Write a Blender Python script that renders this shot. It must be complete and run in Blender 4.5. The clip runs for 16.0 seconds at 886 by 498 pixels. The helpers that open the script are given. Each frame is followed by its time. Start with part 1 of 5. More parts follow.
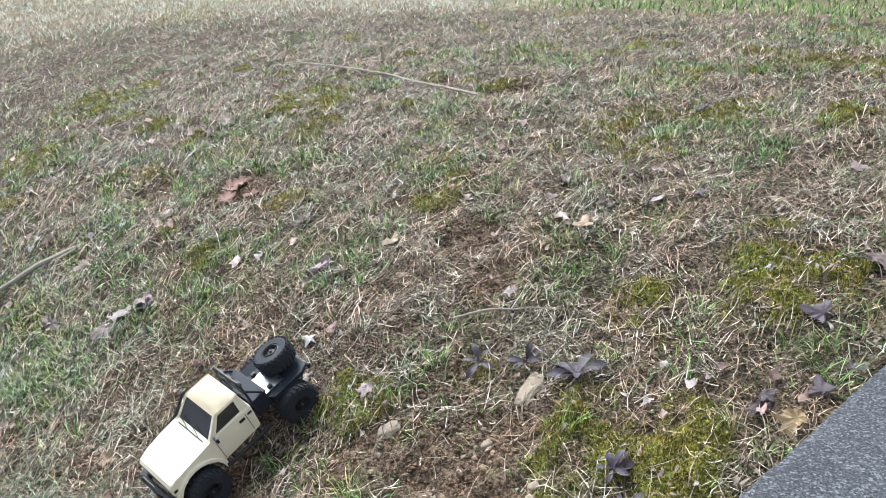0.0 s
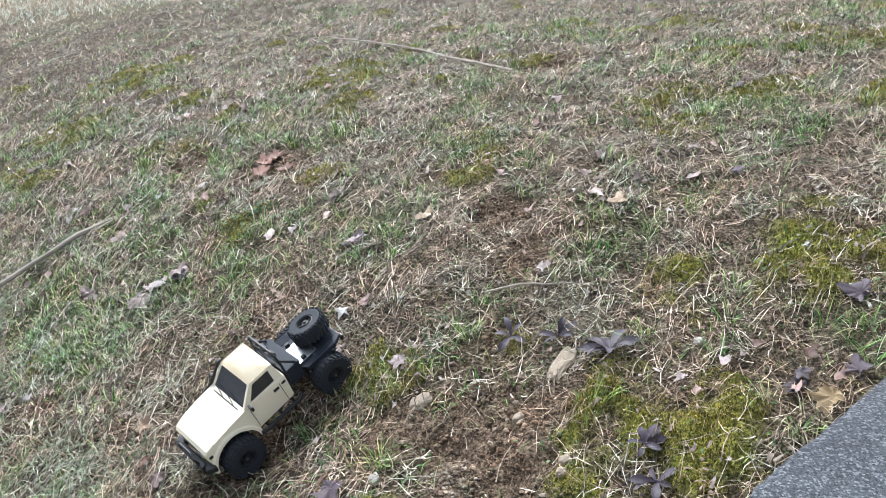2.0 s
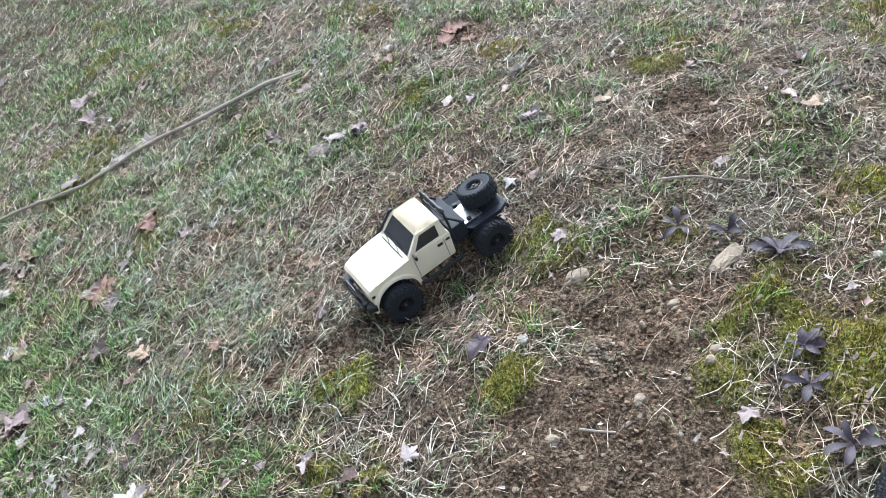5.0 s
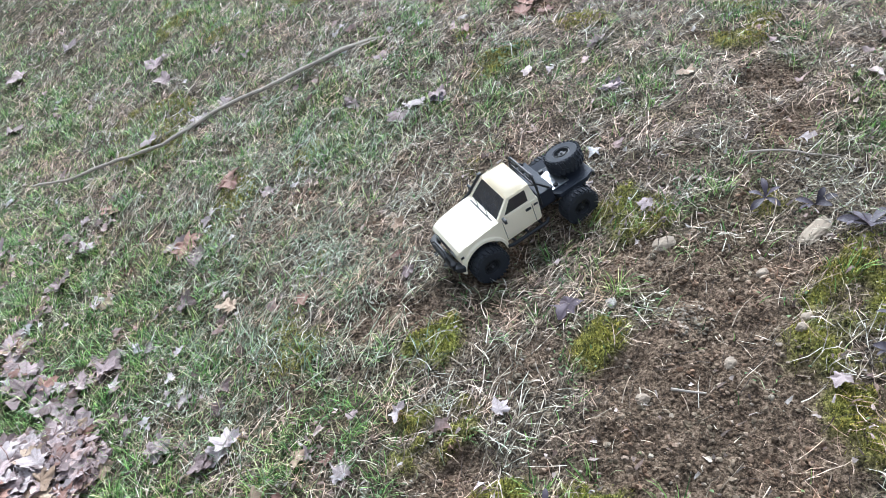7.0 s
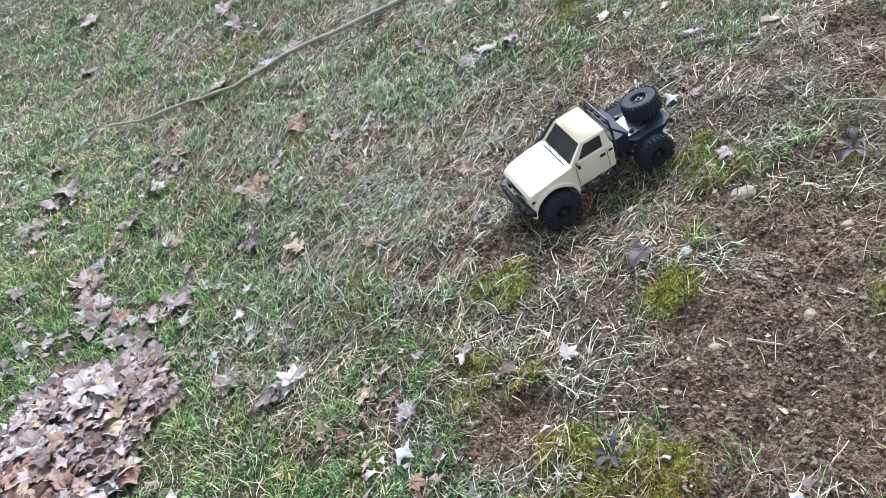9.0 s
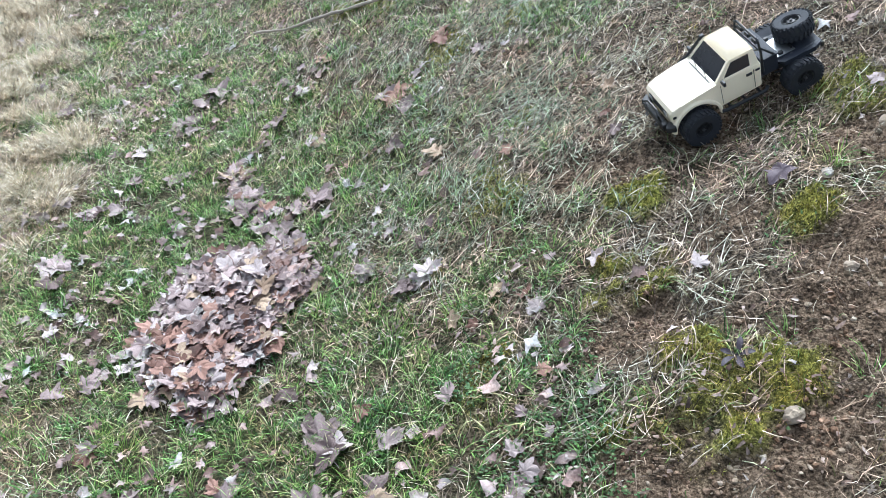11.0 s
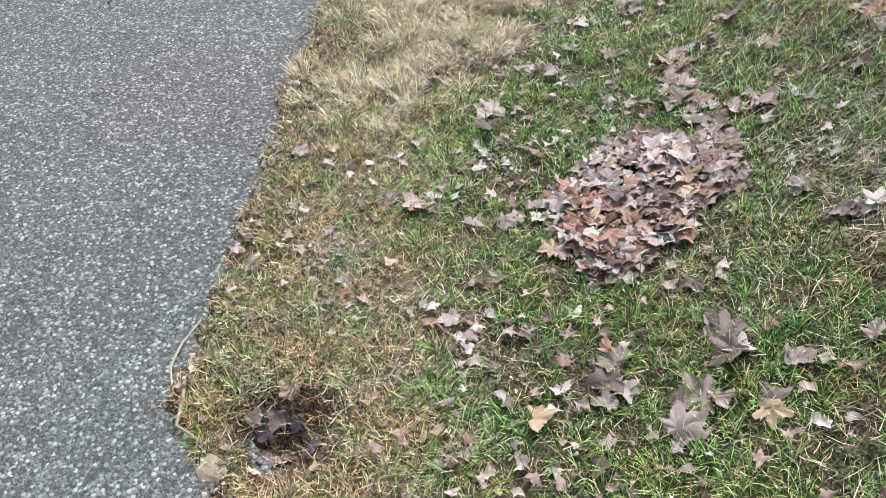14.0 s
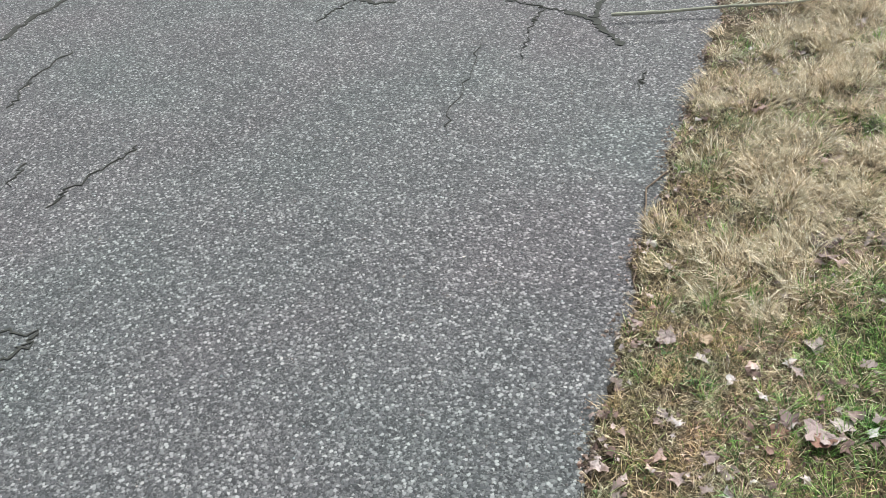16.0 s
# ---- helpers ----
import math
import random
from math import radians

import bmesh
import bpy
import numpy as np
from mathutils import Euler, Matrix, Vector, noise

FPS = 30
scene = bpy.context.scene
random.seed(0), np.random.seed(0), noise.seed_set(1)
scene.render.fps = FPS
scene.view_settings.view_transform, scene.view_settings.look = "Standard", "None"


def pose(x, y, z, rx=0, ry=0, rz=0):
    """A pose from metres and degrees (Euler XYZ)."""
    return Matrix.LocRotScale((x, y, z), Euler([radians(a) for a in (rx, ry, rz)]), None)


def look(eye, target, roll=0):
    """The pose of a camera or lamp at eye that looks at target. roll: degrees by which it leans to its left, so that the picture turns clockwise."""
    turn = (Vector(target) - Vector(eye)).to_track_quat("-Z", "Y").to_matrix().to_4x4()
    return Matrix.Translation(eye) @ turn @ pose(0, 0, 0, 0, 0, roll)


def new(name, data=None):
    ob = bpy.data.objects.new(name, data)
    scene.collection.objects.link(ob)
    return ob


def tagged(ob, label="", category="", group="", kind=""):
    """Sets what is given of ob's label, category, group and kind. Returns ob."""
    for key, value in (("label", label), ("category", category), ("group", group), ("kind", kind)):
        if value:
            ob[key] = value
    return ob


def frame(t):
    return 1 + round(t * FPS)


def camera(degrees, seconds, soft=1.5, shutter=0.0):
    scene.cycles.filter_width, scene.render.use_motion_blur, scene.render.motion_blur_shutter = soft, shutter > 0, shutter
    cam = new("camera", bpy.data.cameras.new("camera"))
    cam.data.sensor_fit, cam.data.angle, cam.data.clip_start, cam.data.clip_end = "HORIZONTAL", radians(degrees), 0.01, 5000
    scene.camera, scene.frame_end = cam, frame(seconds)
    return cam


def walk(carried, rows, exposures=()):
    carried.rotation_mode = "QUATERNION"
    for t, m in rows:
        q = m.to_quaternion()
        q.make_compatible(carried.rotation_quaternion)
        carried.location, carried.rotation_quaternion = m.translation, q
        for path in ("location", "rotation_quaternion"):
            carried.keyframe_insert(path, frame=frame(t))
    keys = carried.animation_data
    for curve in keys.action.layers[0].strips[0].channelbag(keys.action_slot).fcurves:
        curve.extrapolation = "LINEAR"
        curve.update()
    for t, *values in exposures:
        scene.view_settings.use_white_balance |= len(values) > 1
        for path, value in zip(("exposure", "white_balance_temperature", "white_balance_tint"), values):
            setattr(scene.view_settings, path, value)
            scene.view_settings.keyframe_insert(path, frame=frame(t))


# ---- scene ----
cam = camera(54.3, 16.0, soft=0.92)
METRES, EYE, TILT, LEAN, TURN = 1.5, 1.68, -20.0, 0.0, 0.0
ROWS = [
    (0.0, 0.0, 0.0, 0.0, 0.0, 0.0, -0.0),
    (0.5, -0.0008, -0.0028, -0.002, 0.05, -0.27, -0.01),
    (1.0, -0.0046, -0.0067, -0.0038, 0.48, -0.55, -0.04),
    (1.5, -0.0051, 0.0019, -0.0066, 1.06, -0.83, -0.14),
    (2.0, -0.0066, -0.0021, -0.0086, 1.91, -1.34, -0.72),
    (2.5, -0.0177, 0.0012, -0.019, 3.36, -2.75, -1.96),
    (3.0, -0.0211, -0.0015, -0.0257, 5.56, -5.05, -3.51),
    (3.5, -0.016, -0.0058, -0.0318, 7.64, -6.26, -4.47),
    (4.0, -0.0207, -0.0135, -0.0373, 9.88, -7.48, -6.13),
    (4.5, -0.019, -0.0173, -0.0416, 11.52, -8.24, -7.03),
    (7.0, -0.0946, -0.087, -0.0709, 14.77, -10.8, -9.17),
    (7.5, -0.1072, -0.0848, -0.0726, 15.11, -11.12, -9.86),
    (8.0, -0.1125, -0.0786, -0.0794, 15.88, -11.69, -10.18),
    (8.5, -0.1096, -0.0769, -0.0871, 17.59, -12.84, -10.18),
    (11.0, -0.123, -0.1731, -0.1452, 26.58, -19.56, -12.39),
    (11.5, -0.111, -0.1674, -0.1367, 32.64, -20.13, -13.07),
    (12.0, -0.1142, -0.1515, -0.1456, 36.17, -20.89, -12.62),
    (12.5, -0.1183, -0.1618, -0.1655, 36.85, -22.67, -12.78),
    (13.0, -0.1271, -0.1853, -0.1915, 40.41, -26.68, -14.27),
    (13.5, -0.1426, -0.2162, -0.2033, 45.43, -29.32, -15.02),
    (14.0, -0.204, -0.2761, -0.2244, 53.41, -32.39, -16.84),
    (14.5, -0.2943, -0.3533, -0.2482, 59.13, -34.57, -18.79),
    (15.0, -0.3535, -0.3893, -0.2443, 63.53, -33.36, -16.52),
    (15.5, -0.4493, -0.3342, -0.2197, 66.67, -32.3, -14.86),
    (16.0, -0.578, -0.3334, -0.2232, 70.31, -32.89, -13.93),
]
walk(cam, [(t, pose(0, 0, EYE, TILT, LEAN, TURN) @ pose(METRES * x, METRES * y, METRES * z, 90 + pitch, roll, yaw)) for t, x, y, z, yaw, pitch, roll in ROWS],
     exposures=((0.0, 1.18, 5900, 6), (7.0, 1.25, 5500, 6), (12.5, 1.18, 5550, 4), (14.2, 0.96, 6300, 6), (16.0, 0.77, 6450, 4)))

# ---- light: a bright overcast sky ----
SUN_UP, SUN_ROUND = radians(52), radians(-30)
world = bpy.data.worlds.new("overcast_sky")
scene.world = world
world.use_nodes = True
wn, wl = world.node_tree.nodes, world.node_tree.links
sky = wn.new("ShaderNodeTexSky")
sky.sky_type, sky.sun_disc, sky.sun_elevation, sky.sun_rotation = 'NISHITA', False, SUN_UP, SUN_ROUND
sky.air_density, sky.dust_density, sky.ozone_density = 1.0, 6.0, 1.0
cloud = wn.new("ShaderNodeHueSaturation")
cloud.inputs["Saturation"].default_value = 0.3
wl.new(sky.outputs["Color"], cloud.inputs["Color"])
wl.new(cloud.outputs["Color"], wn["Background"].inputs["Color"])
wn["Background"].inputs["Strength"].default_value = 0.125
sun = new("sun", bpy.data.lights.new("sun", 'SUN'))
sun.data.energy, sun.data.angle, sun.data.color = 1.5, radians(14), (1.0, 0.97, 0.93)
sun.matrix_world = look((math.sin(SUN_ROUND) * 20 * math.cos(SUN_UP), math.cos(SUN_ROUND) * 20 * math.cos(SUN_UP), 20 * math.sin(SUN_UP)), (0, 0, 0))


# ---- materials ----
def make(name, rough=0.7, metal=0.0, spec=0.4):
    m = bpy.data.materials.new(name)
    m.use_nodes = True
    n = m.node_tree.nodes
    b = n["Principled BSDF"]
    b.inputs["Roughness"].default_value, b.inputs["Metallic"].default_value = rough, metal
    b.inputs["Specular IOR Level"].default_value = spec
    return m, n, m.node_tree.links, b


def ramp(n, l, fac, stops):
    r = n.new("ShaderNodeValToRGB")
    e = r.color_ramp.elements
    while len(e) < len(stops):
        e.new(0.5)
    for i, (p, c) in enumerate(stops):
        e[i].position, e[i].color = p, (*c, 1)
    l.new(fac, r.inputs["Fac"])
    return r.outputs["Color"]


def noise_tex(n, l, scale, detail=4, rough=0.6, coords="Object"):
    tc = n.new("ShaderNodeTexCoord")
    t = n.new("ShaderNodeTexNoise")
    t.inputs["Scale"].default_value, t.inputs["Detail"].default_value, t.inputs["Roughness"].default_value = scale, detail, rough
    l.new(tc.outputs[coords], t.inputs["Vector"])
    return t.outputs["Fac"]


def mixed(n, l, fac, a, b, mode='MIX'):
    m = n.new("ShaderNodeMix")
    m.data_type, m.blend_type = 'RGBA', mode
    for socket, v in ((m.inputs["Factor"], fac), (m.inputs[6], a), (m.inputs[7], b)):
        if isinstance(v, (int, float)):
            socket.default_value = v
        elif isinstance(v, tuple):
            socket.default_value = (*v, 1)
        else:
            l.new(v, socket)
    return m.outputs[2]


def bumped(n, l, b, height, strength, distance):
    u = n.new("ShaderNodeBump")
    u.inputs["Strength"].default_value, u.inputs["Distance"].default_value = strength, distance
    l.new(height, u.inputs["Height"])
    l.new(u.outputs["Normal"], b.inputs["Normal"])


def plain(name, colour, rough=0.5, metal=0.0, spec=0.5, grain=60.0, depth=0.0006, vary=0.25, speckle=0.35):
    """A near-plain surface with grime at two scales and a little relief."""
    m, n, l, b = make(name, rough, metal, spec)
    big, small = noise_tex(n, l, grain / 6), noise_tex(n, l, grain * 4, 3)
    c = ramp(n, l, big, ((0.3, tuple(v * (1 - vary) for v in colour)), (0.7, colour)))
    c = mixed(n, l, speckle, c, ramp(n, l, small, ((0.35, tuple(v * 0.8 for v in colour)), (0.65, tuple(min(1, v * 1.1) for v in colour)))))
    l.new(c, b.inputs["Base Color"])
    bumped(n, l, b, small, 0.3, depth)
    return m


def strand(name, stops, rough=0.65, through_light=0.0, clumps=0.7, tint=0.8):
    """Blades and straws: one hue each, out of a range, with streaks along them and lit mats and shaded gaps painted in
    clump by clump.
    """
    m, n, l, b = make(name, rough, 0, 0.25)
    g = n.new("ShaderNodeNewGeometry")
    c = ramp(n, l, g.outputs["Random Per Island"], stops)
    c = mixed(n, l, 0.25, c, ramp(n, l, noise_tex(n, l, 220, 2), ((0.3, (0.35, 0.33, 0.3)), (0.7, (1, 1, 1)))), 'MULTIPLY')
    # clump noise in the colour: dark for shaded gaps, bright for lit mats
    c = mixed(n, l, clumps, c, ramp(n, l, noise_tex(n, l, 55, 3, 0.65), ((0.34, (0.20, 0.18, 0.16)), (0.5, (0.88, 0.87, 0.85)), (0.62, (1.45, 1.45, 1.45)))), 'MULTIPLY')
    c = mixed(n, l, tint, c, ramp(n, l, noise_tex(n, l, 8, 4, 0.7), ((0.38, (0.88, 1.05, 1.05)), (0.5, (1, 1, 1)), (0.62, (1.13, 0.96, 0.86)))), 'MULTIPLY')
    l.new(c, b.inputs["Base Color"])
    if through_light:
        t, mx = n.new("ShaderNodeBsdfTranslucent"), n.new("ShaderNodeMixShader")
        l.new(c, t.inputs["Color"])
        mx.inputs[0].default_value = through_light
        l.new(b.outputs[0], mx.inputs[1]), l.new(t.outputs[0], mx.inputs[2])
        l.new(mx.outputs[0], n["Material Output"].inputs["Surface"])
    return m


def leaf_material(name, dark, light, rough=0.6):
    m, n, l, b = make(name, rough, 0, 0.3)
    info = n.new("ShaderNodeObjectInfo")
    c = ramp(n, l, info.outputs["Random"], ((0.0, dark), (1.0, light)))
    c = mixed(n, l, 0.7, c, ramp(n, l, noise_tex(n, l, 35, 5, 0.7), ((0.3, (0.45, 0.4, 0.36)), (0.62, (1.0, 1.0, 1.0)))), 'MULTIPLY')
    tc, w = n.new("ShaderNodeTexCoord"), n.new("ShaderNodeTexWave")
    w.inputs["Scale"].default_value, w.inputs["Distortion"].default_value, w.inputs["Detail"].default_value = 28, 4, 2
    l.new(tc.outputs["Object"], w.inputs["Vector"])
    c = mixed(n, l, 0.09, c, ramp(n, l, w.outputs["Fac"], ((0.1, (0.5, 0.42, 0.36)), (0.3, (1, 1, 1)))), 'MULTIPLY')
    l.new(c, b.inputs["Base Color"])
    bumped(n, l, b, w.outputs["Fac"], 0.2, 0.002)
    return m


def ground_material():
    m, n, l, b = make("ground_earth", 0.92, 0, 0.2)
    mask = {}
    for key in ("soil", "moss", "green", "blond"):
        a = n.new("ShaderNodeAttribute")
        a.attribute_name = key
        mask[key] = a.outputs["Fac"]
    mid, fine, coarse = noise_tex(n, l, 40, 6, 0.7), noise_tex(n, l, 160, 4, 0.7), noise_tex(n, l, 7, 4)
    gritty0 = mixed(n, l, 0.6, mid, fine)
    # thatch, turf and blond: dark ends lowered, painting shade into gaps between blades
    thatch = ramp(n, l, gritty0, ((0.40, (0.016, 0.011, 0.008)), (0.50, (0.105, 0.077, 0.054)), (0.60, (0.33, 0.262, 0.195))))
    thatch = mixed(n, l, 0.7, thatch, ramp(n, l, coarse, ((0.35, (0.55, 0.5, 0.45)), (0.65, (1.15, 1.15, 1.15)))), 'MULTIPLY')
    gritty = mixed(n, l, 0.5, mid, fine)
    soil = ramp(n, l, gritty, ((0.39, (0.028, 0.019, 0.012)), (0.50, (0.130, 0.090, 0.059)), (0.61, (0.31, 0.23, 0.163))))
    moss = ramp(n, l, gritty, ((0.38, (0.020, 0.025, 0.006)), (0.49, (0.14, 0.142, 0.026)), (0.60, (0.36, 0.345, 0.070))))
    turf = ramp(n, l, gritty0, ((0.38, (0.016, 0.018, 0.008)), (0.52, (0.075, 0.082, 0.034)), (0.66, (0.22, 0.215, 0.115))))
    blond = ramp(n, l, fine, ((0.32, (0.07, 0.05, 0.03)), (0.62, (0.34, 0.265, 0.17))))
    c = mixed(n, l, mask["green"], thatch, turf)
    c = mixed(n, l, mask["blond"], c, blond)
    c = mixed(n, l, mask["soil"], c, soil)
    c = mixed(n, l, mask["moss"], c, moss)
    l.new(c, b.inputs["Base Color"])
    bumped(n, l, b, gritty0, 1.0, 0.020)
    return m


def aggregate(name, binder, chips, size, wear=0.5, rough=0.85, gap=0.55):
    """Stone chips of many greys bound in a darker matrix."""
    m, n, l, b = make(name, rough, 0, 0.35)
    tc, v = n.new("ShaderNodeTexCoord"), n.new("ShaderNodeTexVoronoi")
    warp = n.new("ShaderNodeMixRGB")
    nt = n.new("ShaderNodeTexNoise")
    nt.inputs["Scale"].default_value = 2.2 / size
    l.new(tc.outputs["Object"], nt.inputs["Vector"])
    warp.blend_type, warp.inputs[0].default_value = 'LINEAR_LIGHT', size * 0.3
    l.new(tc.outputs["Object"], warp.inputs[1]), l.new(nt.outputs["Color"], warp.inputs[2])
    v.inputs["Scale"].default_value = 1 / size
    l.new(warp.outputs[0], v.inputs["Vector"])
    sep = n.new("ShaderNodeSeparateColor")
    l.new(v.outputs["Color"], sep.inputs["Color"])
    tone = ramp(n, l, sep.outputs[0], chips)
    cover = ramp(n, l, v.outputs["Distance"], ((gap * 0.62, (1, 1, 1)), (gap, (0, 0, 0))))
    keep = ramp(n, l, sep.outputs[1], ((wear - 0.05, (0, 0, 0)), (wear + 0.05, (1, 1, 1))))
    fac = mixed(n, l, 1.0, cover, keep, 'MULTIPLY')
    dirt = ramp(n, l, noise_tex(n, l, 0.25 / size, 3), ((0.3, tuple(q * 0.75 for q in binder)), (0.7, tuple(q * 1.25 for q in binder))))
    grit = n.new("ShaderNodeTexVoronoi")
    grit.inputs["Scale"].default_value = 2.3 / size
    l.new(warp.outputs[0], grit.inputs["Vector"])
    gs = n.new("ShaderNodeSeparateColor")
    l.new(grit.outputs["Color"], gs.inputs["Color"])
    dirt = mixed(n, l, 0.45, dirt, ramp(n, l, gs.outputs[0], chips))
    c = mixed(n, l, fac, dirt, tone)
    c = mixed(n, l, 0.30, c, ramp(n, l, noise_tex(n, l, 0.06 / size, 4, 0.65), ((0.35, (0.6, 0.6, 0.62)), (0.65, (1.1, 1.1, 1.1)))), 'MULTIPLY')
    c = mixed(n, l, 0.7, c, ramp(n, l, noise_tex(n, l, 0.9, 3, 0.5), ((0.35, (0.94, 1.04, 1.02)), (0.65, (1.05, 0.97, 1.01)))), 'MULTIPLY')
    c = mixed(n, l, 0.45, c, ramp(n, l, noise_tex(n, l, 1.4, 5, 0.6), ((0.3, (0.62, 0.62, 0.64)), (0.7, (1, 1, 1)))), 'MULTIPLY')
    l.new(c, b.inputs["Base Color"])
    bumped(n, l, b, fac, 0.7, size * 0.25)
    return m


GROUND = ground_material()
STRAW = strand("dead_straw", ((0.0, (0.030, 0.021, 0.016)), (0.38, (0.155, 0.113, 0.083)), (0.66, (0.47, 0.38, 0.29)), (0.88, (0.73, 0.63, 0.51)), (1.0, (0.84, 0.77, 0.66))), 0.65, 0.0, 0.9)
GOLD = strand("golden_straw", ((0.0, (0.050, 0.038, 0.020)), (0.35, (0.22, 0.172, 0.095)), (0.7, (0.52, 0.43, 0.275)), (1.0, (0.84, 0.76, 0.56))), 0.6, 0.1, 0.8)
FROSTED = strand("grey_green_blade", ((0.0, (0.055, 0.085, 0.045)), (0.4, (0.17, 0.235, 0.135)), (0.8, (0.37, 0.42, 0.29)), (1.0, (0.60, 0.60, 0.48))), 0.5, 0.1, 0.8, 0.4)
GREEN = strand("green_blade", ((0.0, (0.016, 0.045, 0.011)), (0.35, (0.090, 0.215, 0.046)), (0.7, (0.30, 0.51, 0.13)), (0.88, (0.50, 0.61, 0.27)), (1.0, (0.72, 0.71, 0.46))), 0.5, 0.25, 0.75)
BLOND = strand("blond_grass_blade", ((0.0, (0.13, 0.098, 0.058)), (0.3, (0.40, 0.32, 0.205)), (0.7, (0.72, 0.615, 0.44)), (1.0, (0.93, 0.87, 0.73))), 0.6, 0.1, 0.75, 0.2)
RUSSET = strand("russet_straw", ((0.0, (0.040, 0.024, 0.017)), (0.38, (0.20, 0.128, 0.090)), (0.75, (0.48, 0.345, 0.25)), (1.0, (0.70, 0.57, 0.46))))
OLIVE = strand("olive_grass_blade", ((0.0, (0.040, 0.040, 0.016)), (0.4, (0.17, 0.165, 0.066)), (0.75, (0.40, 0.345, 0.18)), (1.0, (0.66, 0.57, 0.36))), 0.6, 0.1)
PALE_TURF = strand("pale_turf_blade", ((0.0, (0.34, 0.33, 0.23)), (0.4, (0.60, 0.58, 0.47)), (1.0, (0.88, 0.87, 0.79))), 0.6, 0.15, 0.3)
MOSS = strand("moss_sprig", ((0.0, (0.060, 0.068, 0.016)), (0.5, (0.26, 0.255, 0.046)), (1.0, (0.58, 0.54, 0.13))), 0.8)
WEED = strand("weed_leaflet", ((0.0, (0.05, 0.11, 0.040)), (0.6, (0.115, 0.205, 0.078)), (1.0, (0.25, 0.34, 0.16))), 0.5, 0.2, 0.4)
CRUMB = strand("leaf_crumb", ((0.0, (0.07, 0.05, 0.042)), (0.45, (0.20, 0.145, 0.12)), (0.85, (0.32, 0.26, 0.235)), (1.0, (0.50, 0.45, 0.42))))
CLOD = strand("soil_clod", ((0.0, (0.072, 0.048, 0.031)), (0.6, (0.165, 0.115, 0.078)), (0.92, (0.27, 0.20, 0.147)), (1.0, (0.42, 0.345, 0.275))), 0.95, 0.0, 0.5)
PALE_CLOD = strand("pale_clod", ((0.0, (0.17, 0.13, 0.10)), (0.6, (0.27, 0.22, 0.175)), (1.0, (0.38, 0.325, 0.27))), 0.95)
ASPHALT = aggregate("worn_asphalt", (0.027, 0.028, 0.031), ((0.0, (0.046, 0.048, 0.052)), (0.45, (0.125, 0.128, 0.135)), (0.78, (0.26, 0.262, 0.268)), (1.0, (0.42, 0.422, 0.42))), 0.0086, 0.36, gap=0.72)
CHIP = strand("stone_chip", ((0.0, (0.07, 0.073, 0.08)), (0.6, (0.15, 0.156, 0.167)), (0.93, (0.26, 0.27, 0.285)), (1.0, (0.48, 0.48, 0.48))), 0.8)
CONCRETE = aggregate("weathered_concrete", (0.030, 0.033, 0.038), ((0.0, (0.020, 0.022, 0.027)), (0.5, (0.066, 0.072, 0.083)), (1.0, (0.21, 0.22, 0.235))), 0.0034, 0.12, gap=0.72)
LEAF = {"mauve": leaf_material("mauve_brown_leaf", (0.125, 0.086, 0.083), (0.43, 0.34, 0.338)),
        "pale": leaf_material("pale_leaf", (0.31, 0.25, 0.245), (0.56, 0.49, 0.485)),
        "tan": leaf_material("tan_leaf", (0.29, 0.20, 0.135), (0.50, 0.38, 0.275)),
        "russet": leaf_material("russet_leaf", (0.15, 0.074, 0.055), (0.40, 0.235, 0.185)),
        "purple": leaf_material("dark_purple_leaf", (0.055, 0.042, 0.055), (0.14, 0.11, 0.13)),
        "ochre": leaf_material("ochre_leaf", (0.30, 0.215, 0.115), (0.38, 0.285, 0.16))}
PLANT = leaf_material("purple_foliage", (0.040, 0.032, 0.045), (0.10, 0.082, 0.105), 0.45)
BARK = plain("weathered_bark", (0.46, 0.40, 0.34), 0.85, 0, 0.2, 150, 0.002, 0.5)
DARK_BARK = plain("dark_twig_bark", (0.20, 0.15, 0.115), 0.85, 0, 0.2, 150, 0.001, 0.4)
GREY_BARK = plain("grey_branch_bark", (0.42, 0.42, 0.34), 0.85, 0, 0.2, 150, 0.002, 0.5)
STONE = plain("tan_stone", (0.36, 0.295, 0.225), 0.85, 0, 0.3, 120, 0.002, 0.35)
PALE_STONE = plain("pale_stone", (0.55, 0.52, 0.47), 0.8, 0, 0.3, 120, 0.002, 0.3)
CRACK = plain("dark_crack_filling", (0.07, 0.072, 0.068), 0.95, 0, 0.1, 80, 0.002, 0.4)
CREAM = plain("cream_paint", (0.95, 0.85, 0.66), 0.36, 0, 0.45, 20, 0.00002, 0.03, 0.06)
BLACK = plain("black_plastic", (0.022, 0.023, 0.027), 0.5, 0, 0.4, 90, 0.0003, 0.3)
DECK = plain("black_deck_plastic", (0.026, 0.031, 0.045), 0.6, 0, 0.25, 60, 0.0002, 0.3)
RUBBER = plain("black_rubber", (0.033, 0.036, 0.044), 0.78, 0, 0.3, 160, 0.0006, 0.35)
GLASS = plain("tinted_window", (0.034, 0.036, 0.044), 0.09, 0, 0.9, 12, 0.0, 0.3)
METAL = plain("brushed_aluminium", (0.72, 0.73, 0.75), 0.35, 1.0, 0.5, 200, 0.0002, 0.1)
STEEL = plain("dark_steel", (0.16, 0.16, 0.17), 0.4, 0.9, 0.5, 120, 0.0002, 0.3)
LAMP = plain("clear_lamp_lens", (0.55, 0.56, 0.56), 0.15, 0, 0.6, 90, 0.0003, 0.2)
RED = plain("red_lens", (0.35, 0.02, 0.015), 0.25, 0, 0.5, 90, 0.0003, 0.2)


